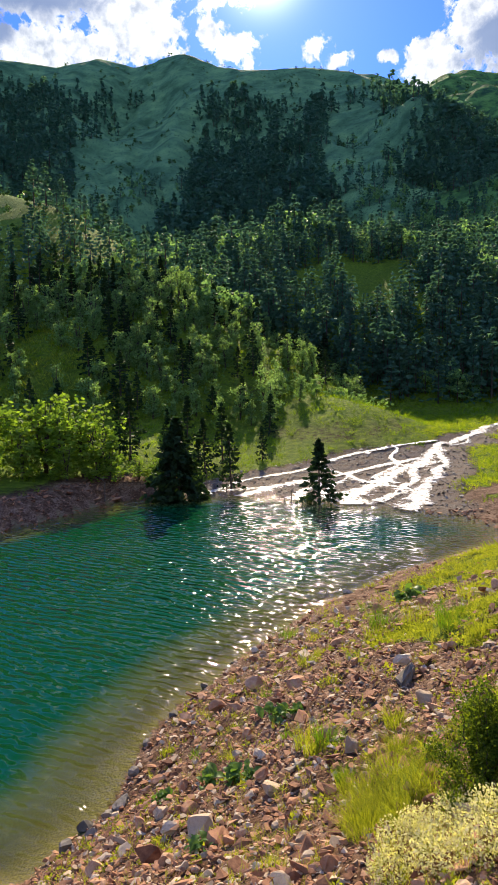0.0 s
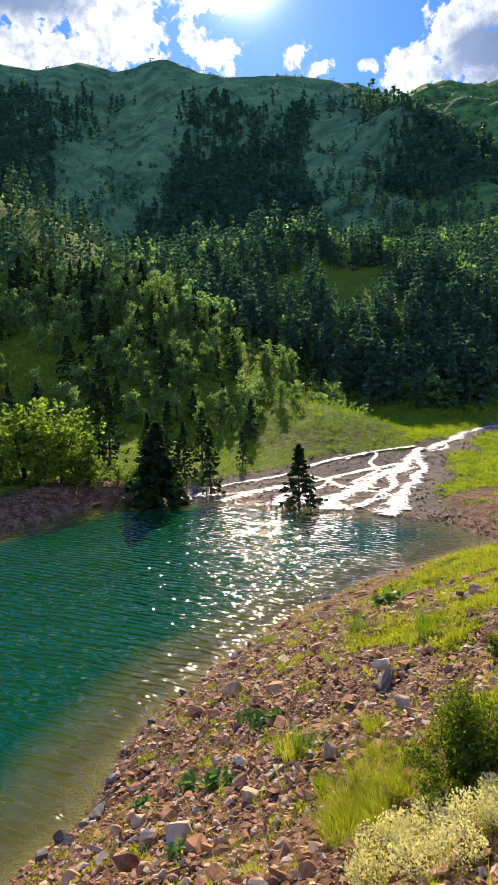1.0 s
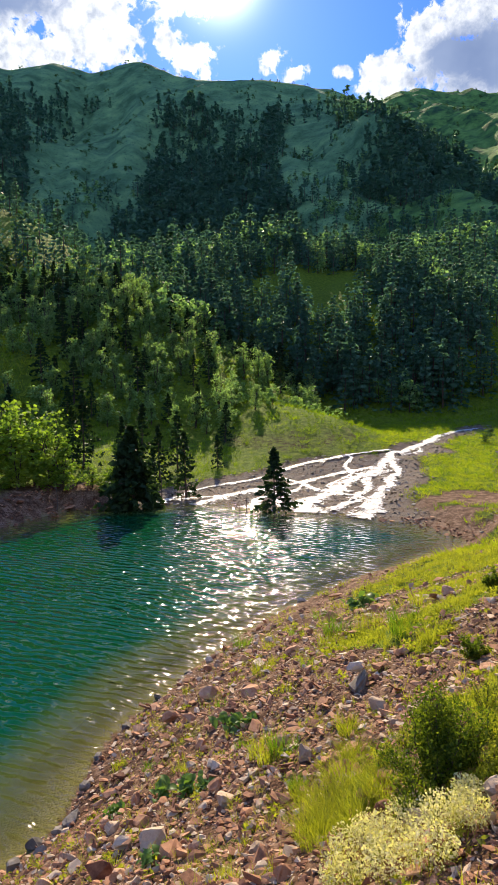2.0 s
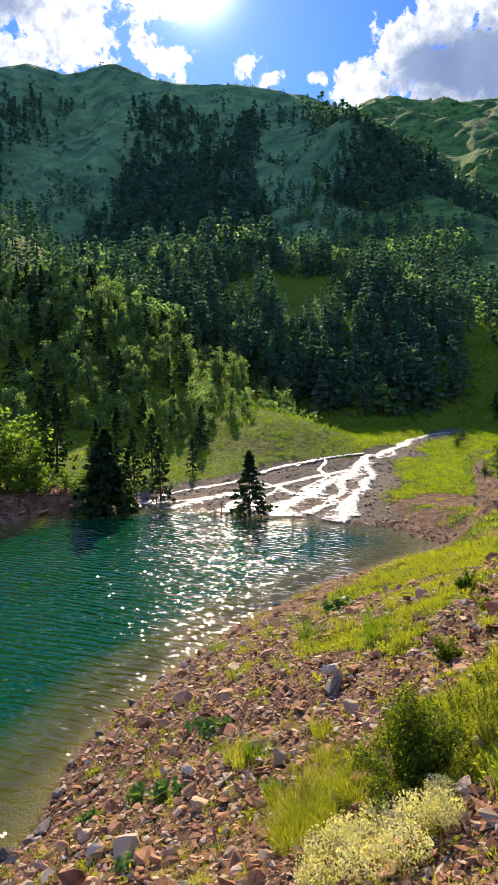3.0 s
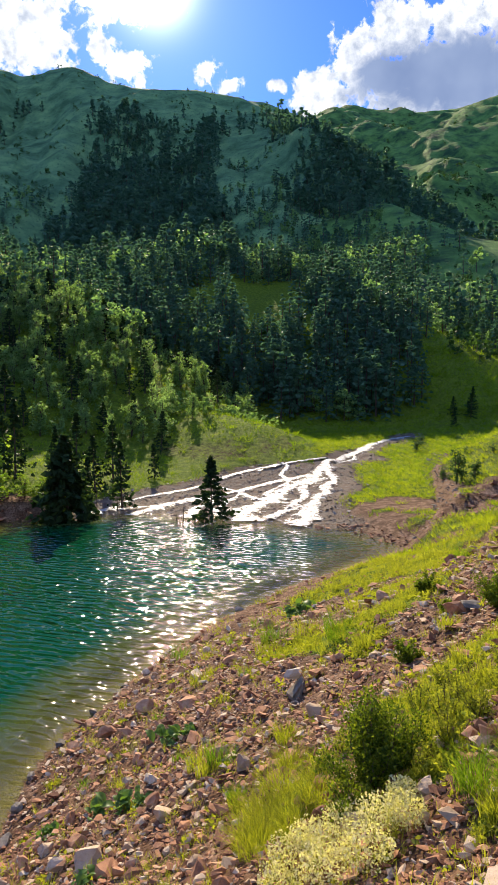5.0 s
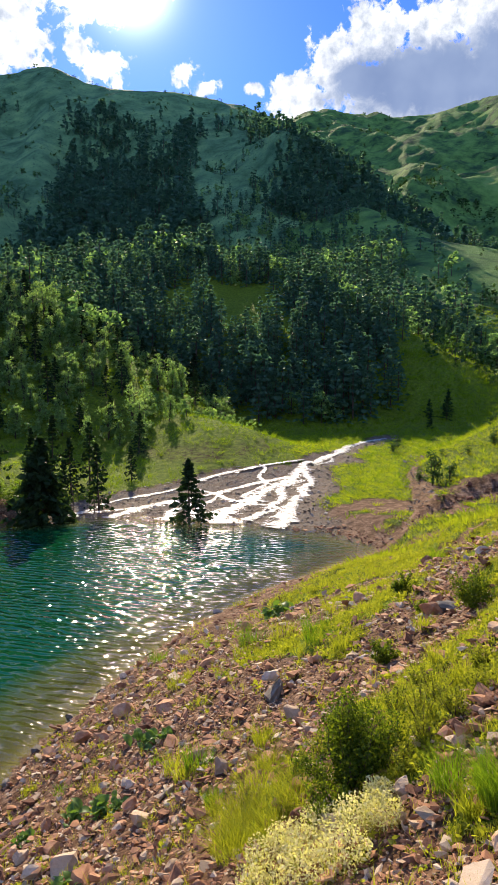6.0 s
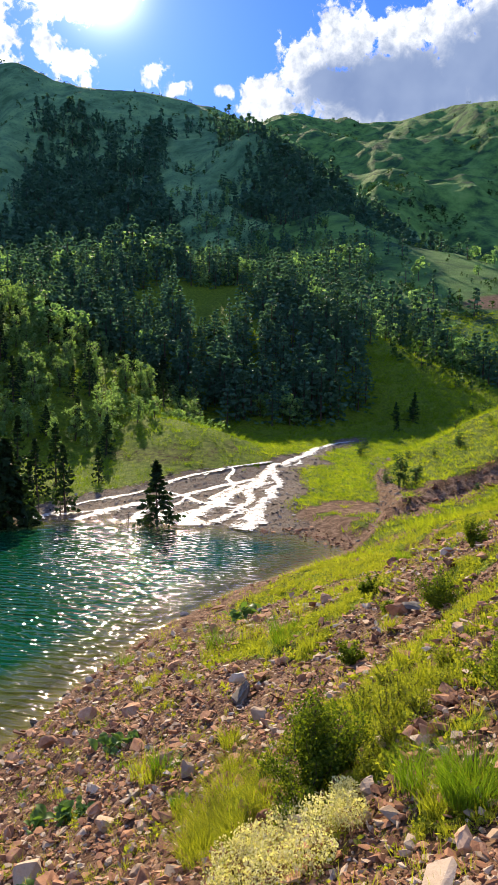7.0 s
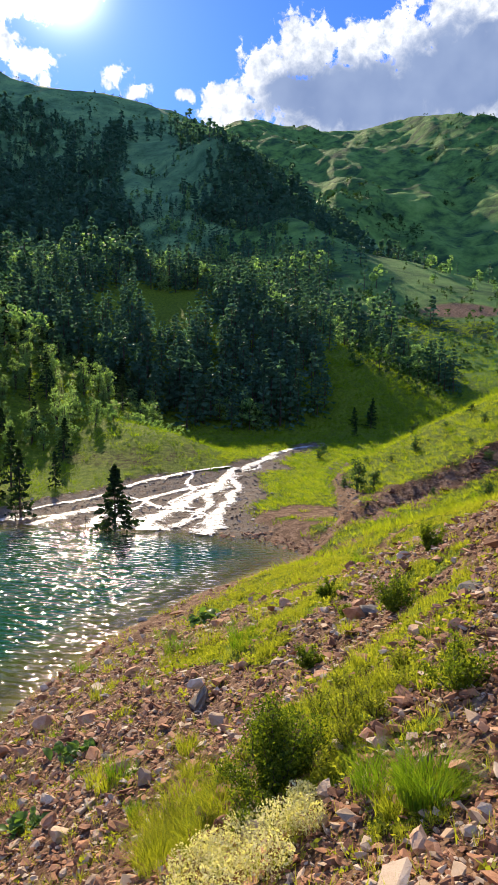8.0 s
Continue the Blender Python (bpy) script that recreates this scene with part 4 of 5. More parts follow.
grow("mountain_scrub", SCRUB, SCRUBLEAF, xyz, size, yaw, r1, "low dark green juniper scrub dotting the mountain")

HIGH_PINES = [(simple_trunk(s), conifer_arrays(160 + s, 7, 4, 1, 0.24, 0.05, 0.26)[1]) for s in range(5)]


def HIGH_DENS(x, y, h, kind, d, a):
    """Woods on the ribs of the mountain face, thinner towards the crest; the grassy gully stays open."""
    el = np.degrees(np.arctan2(h - 8, d))
    wood = smooth(fbm(x, 0.35 * y, 60, 4) + 0.42 - 0.026 * np.maximum(el - 9, 0), 0, 0.35)
    return np.where(kind == 2, wood, 0.0) * (1 - smooth(el, 18.6, 20.4)) * smooth(np.hypot((a + 10) / 4.0, (el - 14) / 3.2), 0.8, 1.2)


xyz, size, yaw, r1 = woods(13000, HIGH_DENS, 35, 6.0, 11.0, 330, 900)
grow("high_forest", HIGH_PINES, HAZYNEEDLE, xyz, size, yaw, r1, "pines high on the shaded mountain face, haze blue in their colour")
FAR_DENS = lambda x, y, h, kind, d, a: np.where((kind == 3) | (kind == 4), smooth(fbm(x, y, 90, 4) - 0.10, 0, 0.2), 0.0) * (a > 10)
xyz, size, yaw, r1 = woods(7000, FAR_DENS, 34, 3.0, 7.0, 420, 1350)
grow("far_scrub", SCRUB, SCRUBLEAF, xyz, size, yaw, r1, "dark scrub and junipers on the distant grassy mountain")

# ---- trees and shrubs on the meadow across the cove ----
for x, y, hgt, wid in [(18.3, 37.3, 2.3, 1.0), (19.0, 36.6, 1.2, 1.5), (23.7, 39.9, 1.1, 1.6), (19.4, 41.5, 1.0, 1.3), (24.5, 58.0, 1.1, 2.0), (26.5, 62.0, 1.0, 2.2), (31, 52, 1.2, 1.5), (27, 46, 0.9, 1.6)]:
    plant_leafy(x, y, hgt, wid, "dark green leafy shrub on the sunny meadow", "shrubs on the meadow", kinds=SHRUBBY)
for x, y, hgt in [(20.95, 28.3, 0.8), (24.4, 33.0, 0.7), (28.2, 38.9, 0.7), (25.0, 35.7, 0.5), (20.1, 31.8, 0.45), (22.3, 40.5, 0.6), (30.0, 43.0, 0.7), (27.0, 41.5, 0.5), (33.0, 50.0, 0.8), (23.0, 45.5, 0.6)]:
    plant_leafy(x, y, hgt, 1.7, "low dark shrub on the grassy hillside", "shrubs on the hillside", 0.05, kinds=SHRUBBY)
for x, y, hgt in [(40.3, 79, 3.2), (36.5, 75.5, 2.0), (38.5, 80, 2.6), (42.0, 82.0, 3.0)]:
    plant_pine(x, y, hgt, 1.1, "small dark pine at the end of the meadow", "pines on the meadow")


# ---- stones ----
def stone_arrays(seed, points=16, squash=0.6):
    """An angular stone one metre across: the hull of a few points."""
    r = np.random.default_rng(seed)
    p = r.normal(size=(points, 3))
    p /= np.linalg.norm(p, axis=1)[:, None]
    p *= r.uniform(0.8, 1.0, points)[:, None] * [0.5, 0.38, 0.5 * squash]
    bm = bmesh.new()
    for q in p:
        bm.verts.new(q)
    hull = bmesh.ops.convex_hull(bm, input=bm.verts)
    bmesh.ops.delete(bm, geom=list({v for v in hull["geom_interior"] + hull["geom_unused"] if isinstance(v, bmesh.types.BMVert)}), context="VERTS")
    bmesh.ops.triangulate(bm, faces=bm.faces)
    bm.verts.index_update()
    v = np.array([q.co[:] for q in bm.verts])
    f = np.array([[q.index for q in face.verts] for face in bm.faces])
    bm.free()
    return v, f


def rough(stone, seed):
    """Splits each face in four and pushes the points about, for a broken surface."""
    v, f = stone
    v, mids, faces = list(v), {}, []
    r = np.random.default_rng(seed)

    def mid(i, j):
        key = (min(i, j), max(i, j))
        if key not in mids:
            mids[key] = len(v)
            v.append(0.5 * (v[i] + v[j]) * r.uniform(0.97, 1.12) + r.normal(size=3) * 0.018)
        return mids[key]

    for a, b, c in f:
        ab, bc, ca = mid(a, b), mid(b, c), mid(c, a)
        faces += [(a, ab, ca), (ab, b, bc), (ca, bc, c), (ab, bc, ca)]
    return np.array(v), np.array(faces)


ROCKS = [rough(stone_arrays(s, 15, 0.75), s) for s in range(10)]
CHIPS = [stone_arrays(40 + s, 8, 0.55) for s in range(10)]
STONE_MESHES = {m.name: [mesh_of("stone", *q, m, True) for q in ROCKS] for m in (STONE, PALE, GREY, WHITISH)}


def put_stone(x, y, size, mat=STONE, label="angular reddish-brown stone on the bank", sink=0.28, tilt=20.0, shape=None, stretch=(1, 1, 1), name="stone"):
    k = int(r0.integers(len(ROCKS))) if shape is None else shape
    ob = new(name, STONE_MESHES[mat.name][k])
    turn = Euler([radians(r0.uniform(-tilt, tilt)), radians(r0.uniform(-tilt, tilt)), r0.uniform(0, 6.28)]).to_matrix().to_4x4()
    low = 0.5 * 0.75 * size * stretch[2]
    ob.matrix_world = Matrix.Translation((x, y, at(x, y) + low * (0.62 - sink))) @ turn @ Matrix.Diagonal((size * stretch[0], size * stretch[1], size * stretch[2], 1))
    return tagged(ob, label, "stone", "stones on the bank")


# stones that stand out
boulder = tagged(put_stone(2.36, 10.26, 0.60, GREY, "upright dark boulder with a pale top on brown gravel", 0.16, 14, 7, (0.85, 0.9, 1.35), "boulder"), group="boulders on the bank")
# a paler piece of stone set on top of the dark boulder
cap = part("pale_top", STONE_MESHES["whitish_stone"][5], boulder, "pale whitish top of the boulder")
cap.matrix_local = Matrix.Translation((0.05, -0.05, 0.29)) @ Matrix.Rotation(0.45, 4, "X") @ Matrix.Diagonal((0.66, 0.66, 0.34, 1))
for x, y, size, mat in [(1.25, 8.21, 0.34, PALE), (0.11, 9.71, 0.34, PALE), (-0.7, 8.17, 0.5, PALE), (-0.39, 7.42, 0.42, STONE), (0.3, 8.32, 0.5, PALE), (0.07, 11.83, 0.46, STONE),
                        (-0.75, 13.66, 0.46, STONE), (0.04, 14.09, 0.5, STONE), (-2.3, 11.3, 0.5, GREY), (-2.55, 11.1, 0.4, GREY), (-2.15, 8.46, 0.36, STONE),
                        (-1.36, 9.22, 0.3, PALE), (7.66, 15.73, 0.42, STONE), (2.2, 3.4, 0.27, STONE), (5.11, 7.09, 0.5, GREY), (5.35, 10.16, 0.5, GREY), (5.0, 10.3, 0.34, GREY),
                        (3.49, 8.24, 0.26, PALE), (-1.1, 8.4, 0.32, PALE), (-0.9, 8.9, 0.3, STONE), (-1.7, 9.4, 0.3, STONE), (-0.35, 8.9, 0.3, PALE), (1.65, 8.0, 0.26, STONE), (1.5, 7.6, 0.24, STONE),
                        (0.55, 9.2, 0.26, PALE), (-0.2, 7.9, 0.25, PALE), (0.5, 7.6, 0.25, STONE)]:
    kind_name = {"bank_stone": "reddish-brown angular stone lying on gravel", "pale_stone": "pale tan flat-faced stone lying on gravel", "grey_stone": "dark grey angular stone on the bank"}[mat.name]
    put_stone(x, y, size, mat, kind_name, stretch=(1.15, 1.0, 0.55) if mat is GREY else (1, 1, 1))


def bank_points(n, seed, rmin, rmax, power):
    """Random places on the stony slope, denser near by."""
    r = np.random.default_rng(seed)
    a = np.radians(r.uniform(-26, 46, n))
    d = rmin + (rmax - rmin) * r.random(n) ** power
    x, y = d * np.sin(a), d * np.cos(a)
    h, kind, sd, up, near = land(x, y, True)
    g = bank_grass(x, y, up)
    return x, y, h, kind, sd, up, g, d, r


x, y, h, kind, sd, up, g, d, r = bank_points(1500, 51, 3.2, 20, 1.1)
keep = (kind == 7) & (sd > -0.2) & (g < 0.5)
k = 0
for px, py, pd in zip(x[keep], y[keep], d[keep]):
    if k >= 290:
        break
    if math.hypot(px - 2.36, py - 10.26) < 1.0:
        continue
    k += 1
    put_stone(px, py, r.uniform(0.10, 0.22) * min(0.7 + 0.045 * pd, 0.17 * pd) * (r.uniform(1.4, 2.1) if r.random() < 0.2 else 1), PALE if r.random() < 0.62 - 0.02 * pd else STONE)


def scatter_chips(name, mat, x, y, h, size, r, label, sink=0.2):
    which = r.integers(len(CHIPS), size=len(x))
    made = []
    for k, proto in enumerate(CHIPS):
        s = which == k
        m = s.sum()
        dims = size[s][:, None] * r.uniform(0.7, 1.3, (m, 3))
        xyz = np.stack([x[s], y[s], h[s] + size[s] * sink], -1)
        made.append(spread(proto, xyz, r.uniform(0, 6.28, m), dims, r.normal(size=(m, 2)) * 0.7))
    return tagged(new(name, mesh_of(name, *joined(*made), mat, True)), label, "gravel", kind="stuff")


x, y, h, kind, sd, up, g, d, r = bank_points(38000, 52, 2.4, 26, 1.2)
keep = (kind == 7) & (sd > -0.5) & (r.random(len(x)) > g * 0.93) & (r.random(len(x)) > smooth(d + 4 * fbm(x, y, 2, 3), 11, 22) * 0.75)
x, y, h, d = x[keep], y[keep], h[keep], d[keep]
size = r.gamma(1.5, 0.033, len(x)) * np.minimum(0.75 + 0.035 * d, 0.17 * d) + 0.018
scatter_chips("gravel", STONE, x, y, h, size, r, "loose reddish-brown angular gravel covering the bank", 0.3)
x, y, h, kind, sd, up, g, d, r = bank_points(12500, 53, 2.4, 20, 1.2)
keep = (kind == 7) & (sd > -0.3) & (r.random(len(x)) > g)
x, y, h, d = x[keep], y[keep], h[keep], d[keep]
size = r.gamma(1.6, 0.025, len(x)) * (0.75 + 0.050 * d) + 0.02
scatter_chips("pale_gravel", PALE, x, y, h, size, r, "scattered pale tan stone chips on the bank", 0.3)

# shingle of the stream and of the far shore
r = np.random.default_rng(54)
x, y = r.uniform(-20, 32, 42000), r.uniform(30, 76, 42000)
h, kind, sd, up, near = land(x, y, True)
keep = ((kind == 0) & (fan_share(x, y, near) > 0.3) & (sd > -0.5)) | ((x > 11) & (x < 26) & (up > -0.3) & (up < 1.3))
scatter_chips("shingle", GREY, x[keep], y[keep], h[keep], r.gamma(1.8, 0.045, keep.sum()) + 0.04, r, "grey river shingle between the stream channels")
keep = (sd > -0.4) & (sd < 2.2) & (x < 2) & (near > 1.5) | (scarp_step(x, y)[1] > 0.25) | ((x > 9) & (x < 17) & (sd > -0.3) & (sd < 1.2) & (near > 1))
scatter_chips("shore_rubble", STONE, x[keep], y[keep], h[keep], r.gamma(2.2, 0.06, keep.sum()) + 0.05, r, "brown stones and rubble along the eroded far shore")


# ---- grass and herbs ----
def blades(seed, n, height, lean, width, spread_r, rows=2):
    """A tuft of bent grass blades."""
    r = np.random.default_rng(seed)
    a = r.uniform(0, 6.28, n)
    root = np.stack([np.cos(a), np.sin(a)], -1) * (spread_r * np.sqrt(r.random(n)))[:, None]
    b = a + r.normal(size=n) * 0.8
    way = np.stack([np.cos(b), np.sin(b)], -1)
    hh = height * r.uniform(0.55, 1.15, n)
    ln = lean * r.uniform(0.2, 1.3, n) * hh
    c = r.uniform(0, 6.28, n)
    side = np.stack([np.cos(c), np.sin(c), 0 * c], -1) * (width * 0.5)
    pts = []
    for k in range(rows + 1):
        t = k / rows
        p = np.concatenate([root + way * (ln * t ** 2)[:, None], (hh * (t - 0.12 * lean * t * t))[:, None] - 0.03 * height], 1)
        w = side * (1 - 0.85 * t)
        pts += [p - w, p + w]
    v = np.stack(pts, 1).reshape(-1, 3)
    m = 2 * (rows + 1)
    one = np.array([[2 * k, 2 * k + 1, 2 * k + 3, 2 * k + 2] for k in range(rows)])
    return v, (one[None] + (np.arange(n) * m)[:, None, None]).reshape(-1, 4)


TUFT = [blades(s, 14, 1.0, 0.5, 0.045, 0.4, 1) for s in range(5)]
FAR_TUFT = [blades(20 + s, 7, 1.0, 0.5, 0.08, 0.45, 1) for s in range(5)]


def herb_arrays(seed, n=16):
    """A low leafy herb one metre high: leaves in a loose dome."""
    r = np.random.default_rng(seed)
    d = r.normal(size=(n, 3))
    d[:, 2] = np.abs(d[:, 2])
    d /= np.linalg.norm(d, axis=1)[:, None]
    return cards(d * [0.6, 0.6, 0.85] * r.uniform(0.4, 1.0, n)[:, None] + [0, 0, 0.08], d * 0.7 + [0, 0, 0.4], 0.42 * r.uniform(0.6, 1.4, n), r, 0.45)


HERB = [herb_arrays(s) for s in range(6)]


def lawn(name, mat, x, y, h, size, r, label, wide=1.0, protos=TUFT):
    which = r.integers(len(protos), size=len(x))
    made = []
    for k, proto in enumerate(protos):
        s = which == k
        dims = np.stack([size[s] * wide, size[s] * wide, size[s]], -1)
        made.append(spread(proto, np.stack([x[s], y[s], h[s]], -1), r.uniform(0, 6.28, s.sum()), dims, r.normal(size=(s.sum(), 2)) * 0.12))
    return tagged(new(name, mesh_of(name, *joined(*made), mat, True)), label, "grass", kind="stuff")


x, y, h, kind, sd, up, g, d, r = bank_points(60000, 61, 2.6, 30, 1.3)
keep = (kind == 7) & (sd > 0.4) & (r.random(len(x)) < g ** 1.3 * 0.56 + 0.04)
x, y, h, d = x[keep], y[keep], h[keep], d[keep]
lawn("bank_grass", BLADE, x, y, h, r.uniform(0.05, 0.16, len(x)) * (0.8 + 0.03 * d), r, "yellow-green summer grass in patches on the stony bank", 1.1)
x, y, h, kind, sd, up, g, d, r = bank_points(50000, 63, 2.6, 26, 1.2)
keep = (kind == 7) & (sd > 0.3) & (r.random(len(x)) < (0.50 * g + 0.07) * smooth(fbm(x, y, 0.8, 3) + 0.25, 0, 0.4))
x, y, h, d = x[keep], y[keep], h[keep], d[keep]
lawn("bank_herbs", HERBLEAF, x, y, h, r.uniform(0.04, 0.13, len(x)) * (0.75 + 0.035 * d), r, "low yellow-green leafy herbs between the grass and stones", 1.3, HERB)

r = np.random.default_rng(62)
a, d = np.radians(r.uniform(-22, 42, 30000)), np.sqrt(r.uniform(28 ** 2, 110 ** 2, 30000))
x, y = d * np.sin(a), d * np.cos(a)
h, kind, sd, up, near = land(x, y, True)
g, s, hi, turf = cover(x, y, h, kind, sd, up, near)
keep = ((kind == 0) | (kind == 1) | (kind == 5) | (kind == 6) | ((kind == 7) & (y > 28))) & (r.random(len(x)) < g) & (sd > 1)
x, y, h, d = x[keep][:10500], y[keep][:10500], h[keep][:10500], d[keep][:10500]
lawn("meadow_grass", MEADOW, x, y, h, r.uniform(0.15, 0.42, len(x)) * (0.6 + 0.008 * d), r, "lush bright green meadow grass behind the stream", 2.4, FAR_TUFT)


r = np.random.default_rng(64)
a, d = np.radians(r.uniform(-24, 40, 26000)), np.sqrt(r.uniform(44 ** 2, 170 ** 2, 26000))
x, y = d * np.sin(a), d * np.cos(a)
h, kind, sd, up, near = land(x, y, True)
keep = (kind == 1) & open_slope(x, y, h) & (d < 90)
lawn("slope_grass", BLADE, x[keep], y[keep], h[keep], r.uniform(0.25, 0.6, keep.sum()), r, "sunlit olive grass tussocks on the open slopes", 2.2, FAR_TUFT)
keep = ((kind == 5) | (kind == 6)) & (np.degrees(a) > 18)
lawn("spur_grass", MEADOW, x[keep], y[keep], h[keep], r.uniform(0.25, 0.55, keep.sum()), r, "green grass tussocks on the spurs beyond the meadow", 2.6, FAR_TUFT)
a, d = np.radians(r.uniform(12, 40, 18000)), 27 + 50 * r.random(18000) ** 1.1
x, y = d * np.sin(a), d * np.cos(a)
h, kind, sd, up, near = land(x, y, True)
g = cover(x, y, h, kind, sd, up, near)[0]
keep = ((kind == 0) | (kind == 7)) & (sd > 1.5) & (r.random(len(x)) < g * 0.75)
lawn("sunny_grass", SUNGRASS, x[keep], y[keep], h[keep], r.uniform(0.10, 0.26, keep.sum()), r, "short sunlit yellow-green grass on the hillside and meadow", 2.6, FAR_TUFT)


def tuft_thing(name, x, y, height, wide, mat, seed, n, label, category, group, lean=0.5, width=0.008):
    me = mesh_of(name, *blades(seed, n, height, lean, width, wide * 0.5, 3), mat, True)
    ob = new(name, me)
    ob.location = (x, y, at(x, y))
    return tagged(ob, label, category, group)


TUFTS = [(1.05, 8.74, 0.51), (0.84, 8.60, 0.42), (1.19, 14.00, 0.51), (1.00, 18.08, 0.65), (1.87, 8.31, 0.40), (1.07, 7.27, 0.33), (3.01, 14.94, 0.81), (3.55, 14.01, 0.77),
         (4.65, 14.10, 0.65), (3.70, 12.15, 0.56), (2.64, 14.28, 0.52), (0.77, 9.06, 0.52), (1.08, 7.48, 0.30), (3.71, 7.14, 0.43), (3.47, 6.16, 0.38), (3.87, 12.84, 0.71),
         (3.80, 10.88, 0.51), (1.88, 8.45, 0.41), (2.89, 14.89, 0.54), (4.68, 9.63, 0.38), (7.87, 19.97, 0.74), (7.89, 15.71, 0.60), (2.29, 3.93, 0.27), (2.68, 3.67, 0.17)]
for k, (x, y, w) in enumerate(TUFTS):
    tuft_thing("grass_tuft", x, y, w * 0.62, w * 0.8, DARKBLADE if k % 3 == 0 else BLADE, 200 + k, 130, "bushy green grass tuft among stones", "grass tuft", "grass tufts on the bank", 0.6, 0.010)
for k, (x, y, w) in enumerate([(1.51, 6.73, 0.41), (1.16, 6.13, 0.44), (1.40, 5.56, 0.35), (1.76, 7.4, 0.30), (1.63, 5.82, 0.30), (1.25, 6.5, 0.35), (1.05, 5.75, 0.35)]):
    tuft_thing("tall_grass", x, y, 0.27, w * 1.4, BLADE, 300 + k, 480, "tall feathery yellow-green grass clump below the bush", "grass clump", "tall grass clumps", 1.1, 0.007)
# the round bright clump
tuft_thing("sedge_clump", 2.52, 3.85, 0.36, 0.42, DARKBLADE, 401, 700, "dense bright green sedge clump on gravel", "grass clump", "", 0.75, 0.007)
tuft_thing("sedge_clump", 2.40, 4.32, 0.28, 0.4, DARKBLADE, 402, 400, "low green sedge clump beside the bush", "grass clump", "", 0.75, 0.007)


def shrub_arrays(seed, stems, leaves, leaf, height, wide):
    """A shrub from many stems that part from the ground, with leaves along them."""
    r = np.random.default_rng(seed)
    wood, pts, outs = [], [], []
    per = leaves // stems
    for s in range(stems):
        a, lean, top = r.uniform(0, 6.28), r.uniform(0.05, 1.15) * wide * 0.5, height * r.uniform(0.4, 1.05)
        d = np.array([math.cos(a), math.sin(a)])
        q = np.linspace(0, 1, 6)
        path = np.stack([d[0] * lean * q ** 0.8, d[1] * lean * q ** 0.8, top * q * (1 - 0.25 * (lean / wide) * q) - 0.04], -1)
        path[1:, :2] += r.normal(size=(5, 2)) * 0.015 * height
        wood.append(tube(path, 0.011 * height * (1 - q) + 0.002, 4))
        t = r.uniform(0.18, 1.0, per) ** 0.75
        p = np.stack([np.interp(t, q, path[:, c]) for c in range(3)], -1)
        off = r.normal(size=(per, 3))
        off /= np.linalg.norm(off, axis=1)[:, None]
        p = p + off * (wide * 0.13 * r.random(per) ** 0.6)[:, None]
        p[:, 2] = np.maximum(p[:, 2], 0.03)
        pts.append(p)
        outs.append(off * 0.6 + [0, 0, 0.3])
    pts = np.concatenate(pts)
    return joined(*wood), cards(pts, np.concatenate(outs), leaf * r.uniform(0.6, 1.4, len(pts)), r, 0.55)


def shrub(x, y, height, wide, leaves, leaf, seed, label, mat=BUSHLEAF, stems=14):
    wood, crown = shrub_arrays(seed, stems, leaves, leaf, height, wide)
    base = new("shrub")
    base.location = (x, y, at(x, y))
    part("woody_base", mesh_of("woody_base", *wood, BARK), base)
    part("foliage", mesh_of("foliage", *crown, mat, True), base)
    return tagged(base, label, "shrub", "shrubs on the bank")


shrub(1.99, 5.54, 0.98, 0.92, 13000, 0.030, 1, "dense dark green bush with yellow-green tips on the bank", stems=40)
shrub(2.20, 5.75, 0.6, 0.7, 2500, 0.034, 2, "low green side bush with small leaves", stems=12)
shrub(3.76, 8.99, 0.42, 0.45, 1600, 0.04, 3, "small rounded dark green shrub among stones")
shrub(5.69, 12.81, 0.5, 0.5, 1400, 0.05, 4, "small dark green shrub on the grassy bank")
shrub(5.30, 9.25, 0.6, 0.95, 2400, 0.045, 5, "spreading olive-green shrub with a dark hollow below")
shrub(7.12, 11.34, 0.62, 0.62, 1800, 0.05, 6, "rounded green shrub above the scree")
shrub(3.47, 4.90, 0.55, 0.62, 3000, 0.030, 7, "twiggy olive-green shrub on the stony slope")
shrub(5.15, 10.73, 0.3, 0.36, 900, 0.04, 8, "low bright green shrub beside grey stones")
shrub(1.78, 5.1, 0.4, 0.6, 2000, 0.03, 9, "low leafy herbs at the foot of the bush")

for k, (x, y, hgt) in enumerate([(2.42, 5.60, 0.42), (2.62, 5.30, 0.36), (2.78, 5.72, 0.40), (2.34, 5.16, 0.30), (2.95, 5.40, 0.30), (3.10, 6.10, 0.34), (3.35, 5.70, 0.30), (2.85, 6.45, 0.36), (3.30, 6.75, 0.34), (3.70, 6.30, 0.30), (1.72, 6.35, 0.34), (2.10, 6.60, 0.34)]):
    tagged(shrub(x, y, hgt, 0.42, 1300, 0.024, 20 + k, "loose pale green leafy herb beside the dark bush", HERBLEAF, 16), category="herb", group="leafy herbs")


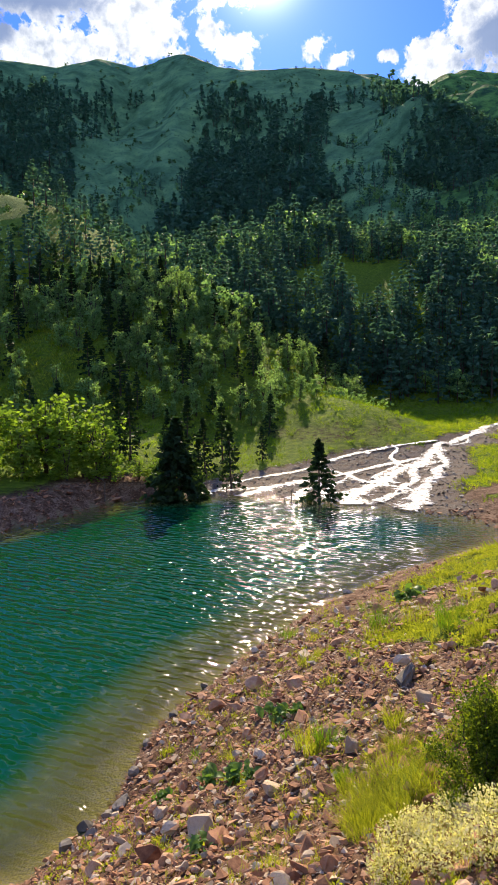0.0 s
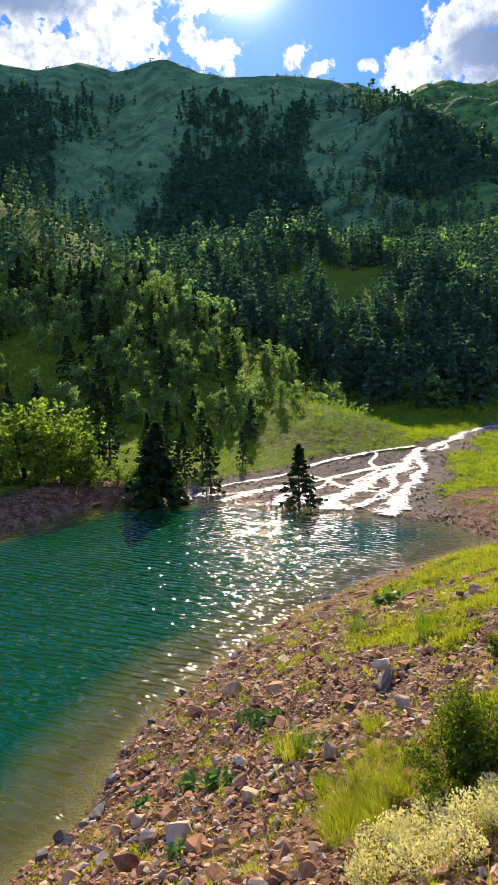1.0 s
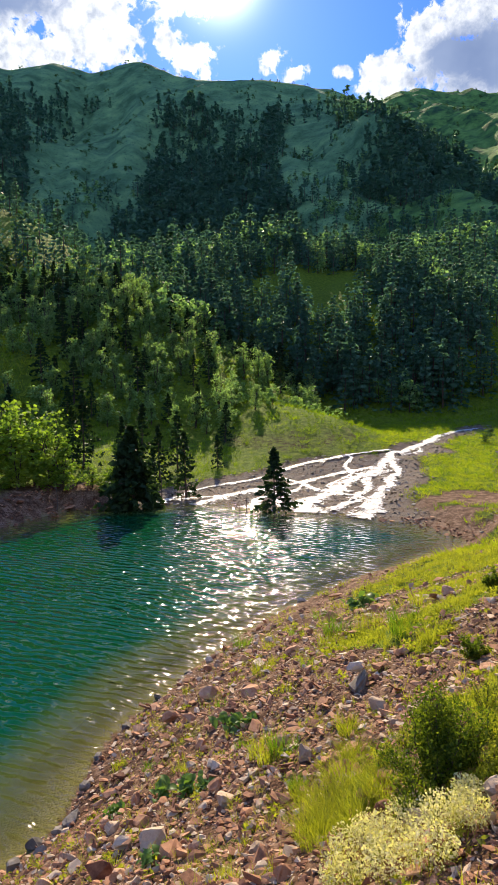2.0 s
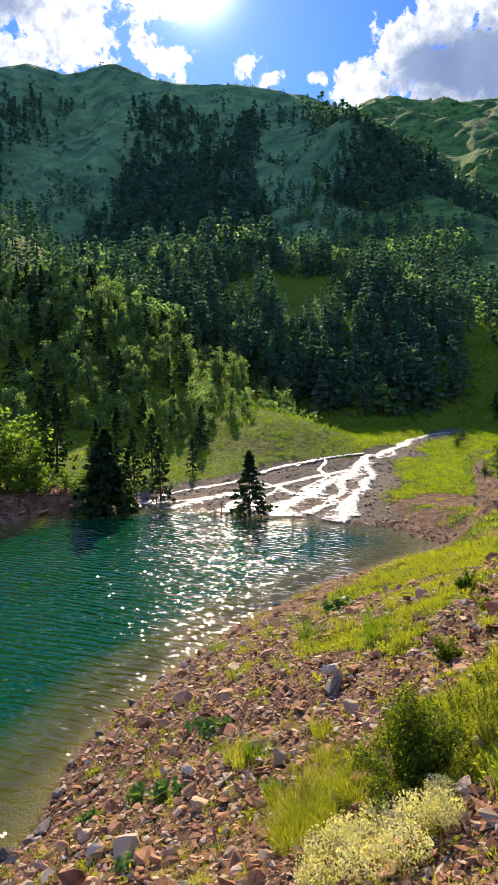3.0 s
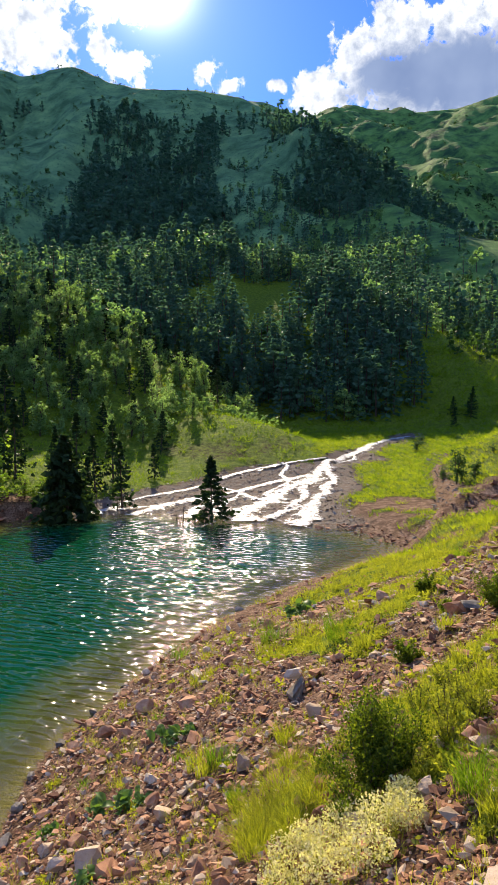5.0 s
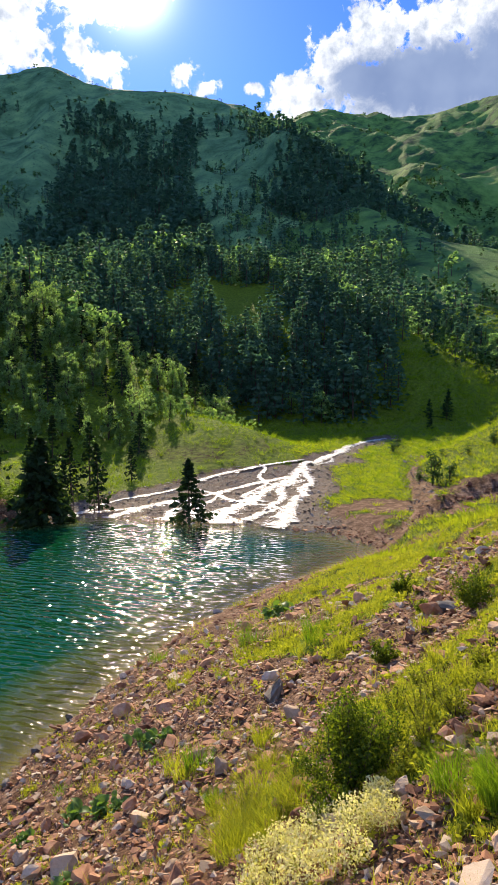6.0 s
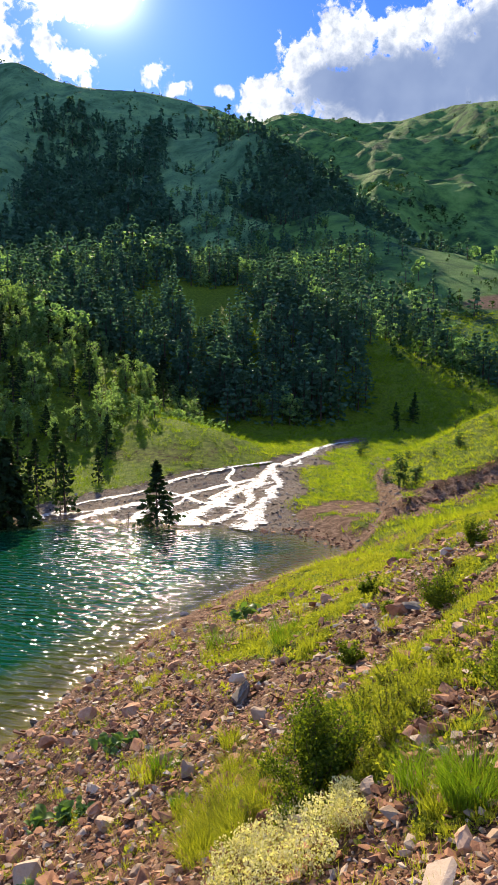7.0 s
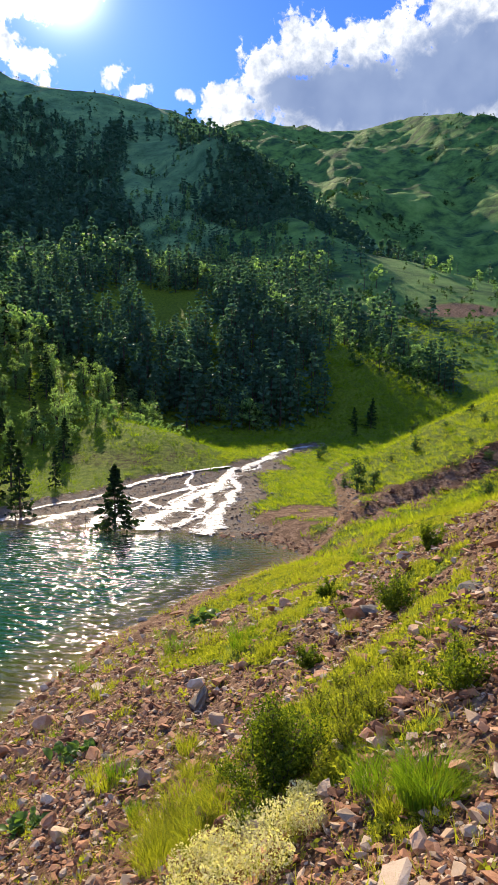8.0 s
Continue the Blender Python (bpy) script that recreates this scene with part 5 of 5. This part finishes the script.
def leaf_mesh():
    """A broad pointed leaf one metre long, folded along its rib and bent down."""
    t = np.linspace(0, 1, 6)
    w = 0.26 * np.sin(np.pi * t ** 0.8) ** 0.8 + 0.01
    rib = np.stack([t * (1 - 0.15 * t), 0 * t, 0.55 * t - 0.55 * t ** 2], -1)
    v = np.concatenate([rib + np.stack([0 * t, w, 0.10 * w / 0.26], -1), rib, rib + np.stack([0 * t, -w, 0.10 * w / 0.26], -1)])
    f = [[r_ * 6 + k, r_ * 6 + k + 1, (r_ + 1) * 6 + k + 1, (r_ + 1) * 6 + k] for r_ in range(2) for k in range(5)]
    return mesh_of("leaf", v, np.array(f), DOCK)


LEAF_BLADE = leaf_mesh()


def dock_plant(x, y, wide, seed, label="broad-leaved dark green weed among stones"):
    r = np.random.default_rng(seed)
    base = new("weed")
    base.location = (x, y, at(x, y) - 0.02)
    for k in range(30):
        ob = part("leaf", LEAF_BLADE, base)
        ln = wide * 0.42 * r.uniform(0.55, 1.2)
        ob.matrix_local = Matrix.Translation((wide * r.normal() * 0.16, wide * r.normal() * 0.16, 0.02 + 0.14 * wide * r.random())) @ Euler((r.normal() * 0.3, -r.uniform(0.0, 1.1), r.uniform(0, 6.28))).to_matrix().to_4x4() @ Matrix.Diagonal((ln, ln * r.uniform(0.8, 1.3), ln, 1))
    tagged(base, label, "weed", "broad-leaved weeds on the bank")


for k, (x, y, w) in enumerate([(0.44, 11.33, 0.64), (-0.29, 9.44, 0.56), (-0.71, 9.89, 0.49), (4.56, 18.69, 0.9), (-1.42, 10.1, 0.41), (-0.66, 7.24, 0.4), (0.75, 11.2, 0.4), (-0.05, 9.3, 0.36), (4.2, 18.4, 0.7)]):
    dock_plant(x, y, w, 500 + k)


def blossom(x, y, height, wide, seed):
    """A clump of thin stalks with small pale flower heads."""
    r = np.random.default_rng(seed)
    base = new("flowering_herb")
    base.location = (x, y, at(x, y))
    part("stalk_clump", mesh_of("stalk_clump", *blades(seed, 90, height, 0.45, 0.004, wide * 0.5, 2), BLADE, True), base)
    n = 1000
    a, d = r.uniform(0, 6.28, n), wide * 0.62 * np.sqrt(r.random(n))
    heads = np.stack([np.cos(a) * d, np.sin(a) * d, height * r.uniform(0.35, 1.05, n) * (1 - 0.25 * (d / wide))], -1)
    part("blossom", mesh_of("blossom", *cards(heads, np.tile([[0, 0, 0.4]], (n, 1)), 0.021 * r.uniform(0.6, 1.5, n), r, 0.6), BLOSSOM, True), base, "pale yellow flower heads")
    tagged(base, "pale yellow flowering herbs on the stony slope", "herb", "flowering herbs")


for k, (x, y, w) in enumerate([(1.57, 4.91, 0.3), (1.71, 4.53, 0.28), (1.84, 4.36, 0.25), (1.37, 4.55, 0.32), (1.16, 4.93, 0.34), (1.51, 4.19, 0.3), (2.00, 4.82, 0.2), (1.33, 5.04, 0.28), (1.25, 4.3, 0.3), (1.0, 4.6, 0.3)]):
    blossom(x, y, 0.26, w, 600 + k)

for k, (x, y, w) in enumerate([(-1.0, 11.6, 0.35), (-1.7, 12.6, 0.3), (0.9, 12.6, 0.3), (1.6, 16.6, 0.4), (2.4, 17.6, 0.45), (-0.4, 15.2, 0.3), (0.3, 12.9, 0.3), (-1.2, 8.1, 0.3), (3.3, 19.2, 0.5),
                               (1.5, 11.9, 0.3), (2.0, 12.9, 0.35), (-0.3, 10.4, 0.28), (0.55, 10.1, 0.26), (1.6, 9.6, 0.26)]):
    tuft_thing("grass_tuft", x, y, w * 0.5, w * 0.9, BLADE if k % 2 else DARKBLADE, 700 + k, 90, "sparse olive grass tuft near the waterline", "grass tuft", "grass tufts on the bank", 0.7, 0.010)
for k, (x, y, w) in enumerate([(-2.35, 12.4, 0.34), (-2.2, 13.4, 0.3), (-1.75, 14.6, 0.34), (-1.2, 16.0, 0.36), (-0.5, 17.4, 0.36), (0.8, 19.5, 0.4), (-2.9, 10.9, 0.4), (-3.1, 10.3, 0.36), (-2.7, 10.4, 0.3), (3.3, 22.6, 0.4)]):
    put_stone(x, y, w, GREY, "dark wet stone at the edge of the lake", 0.3)
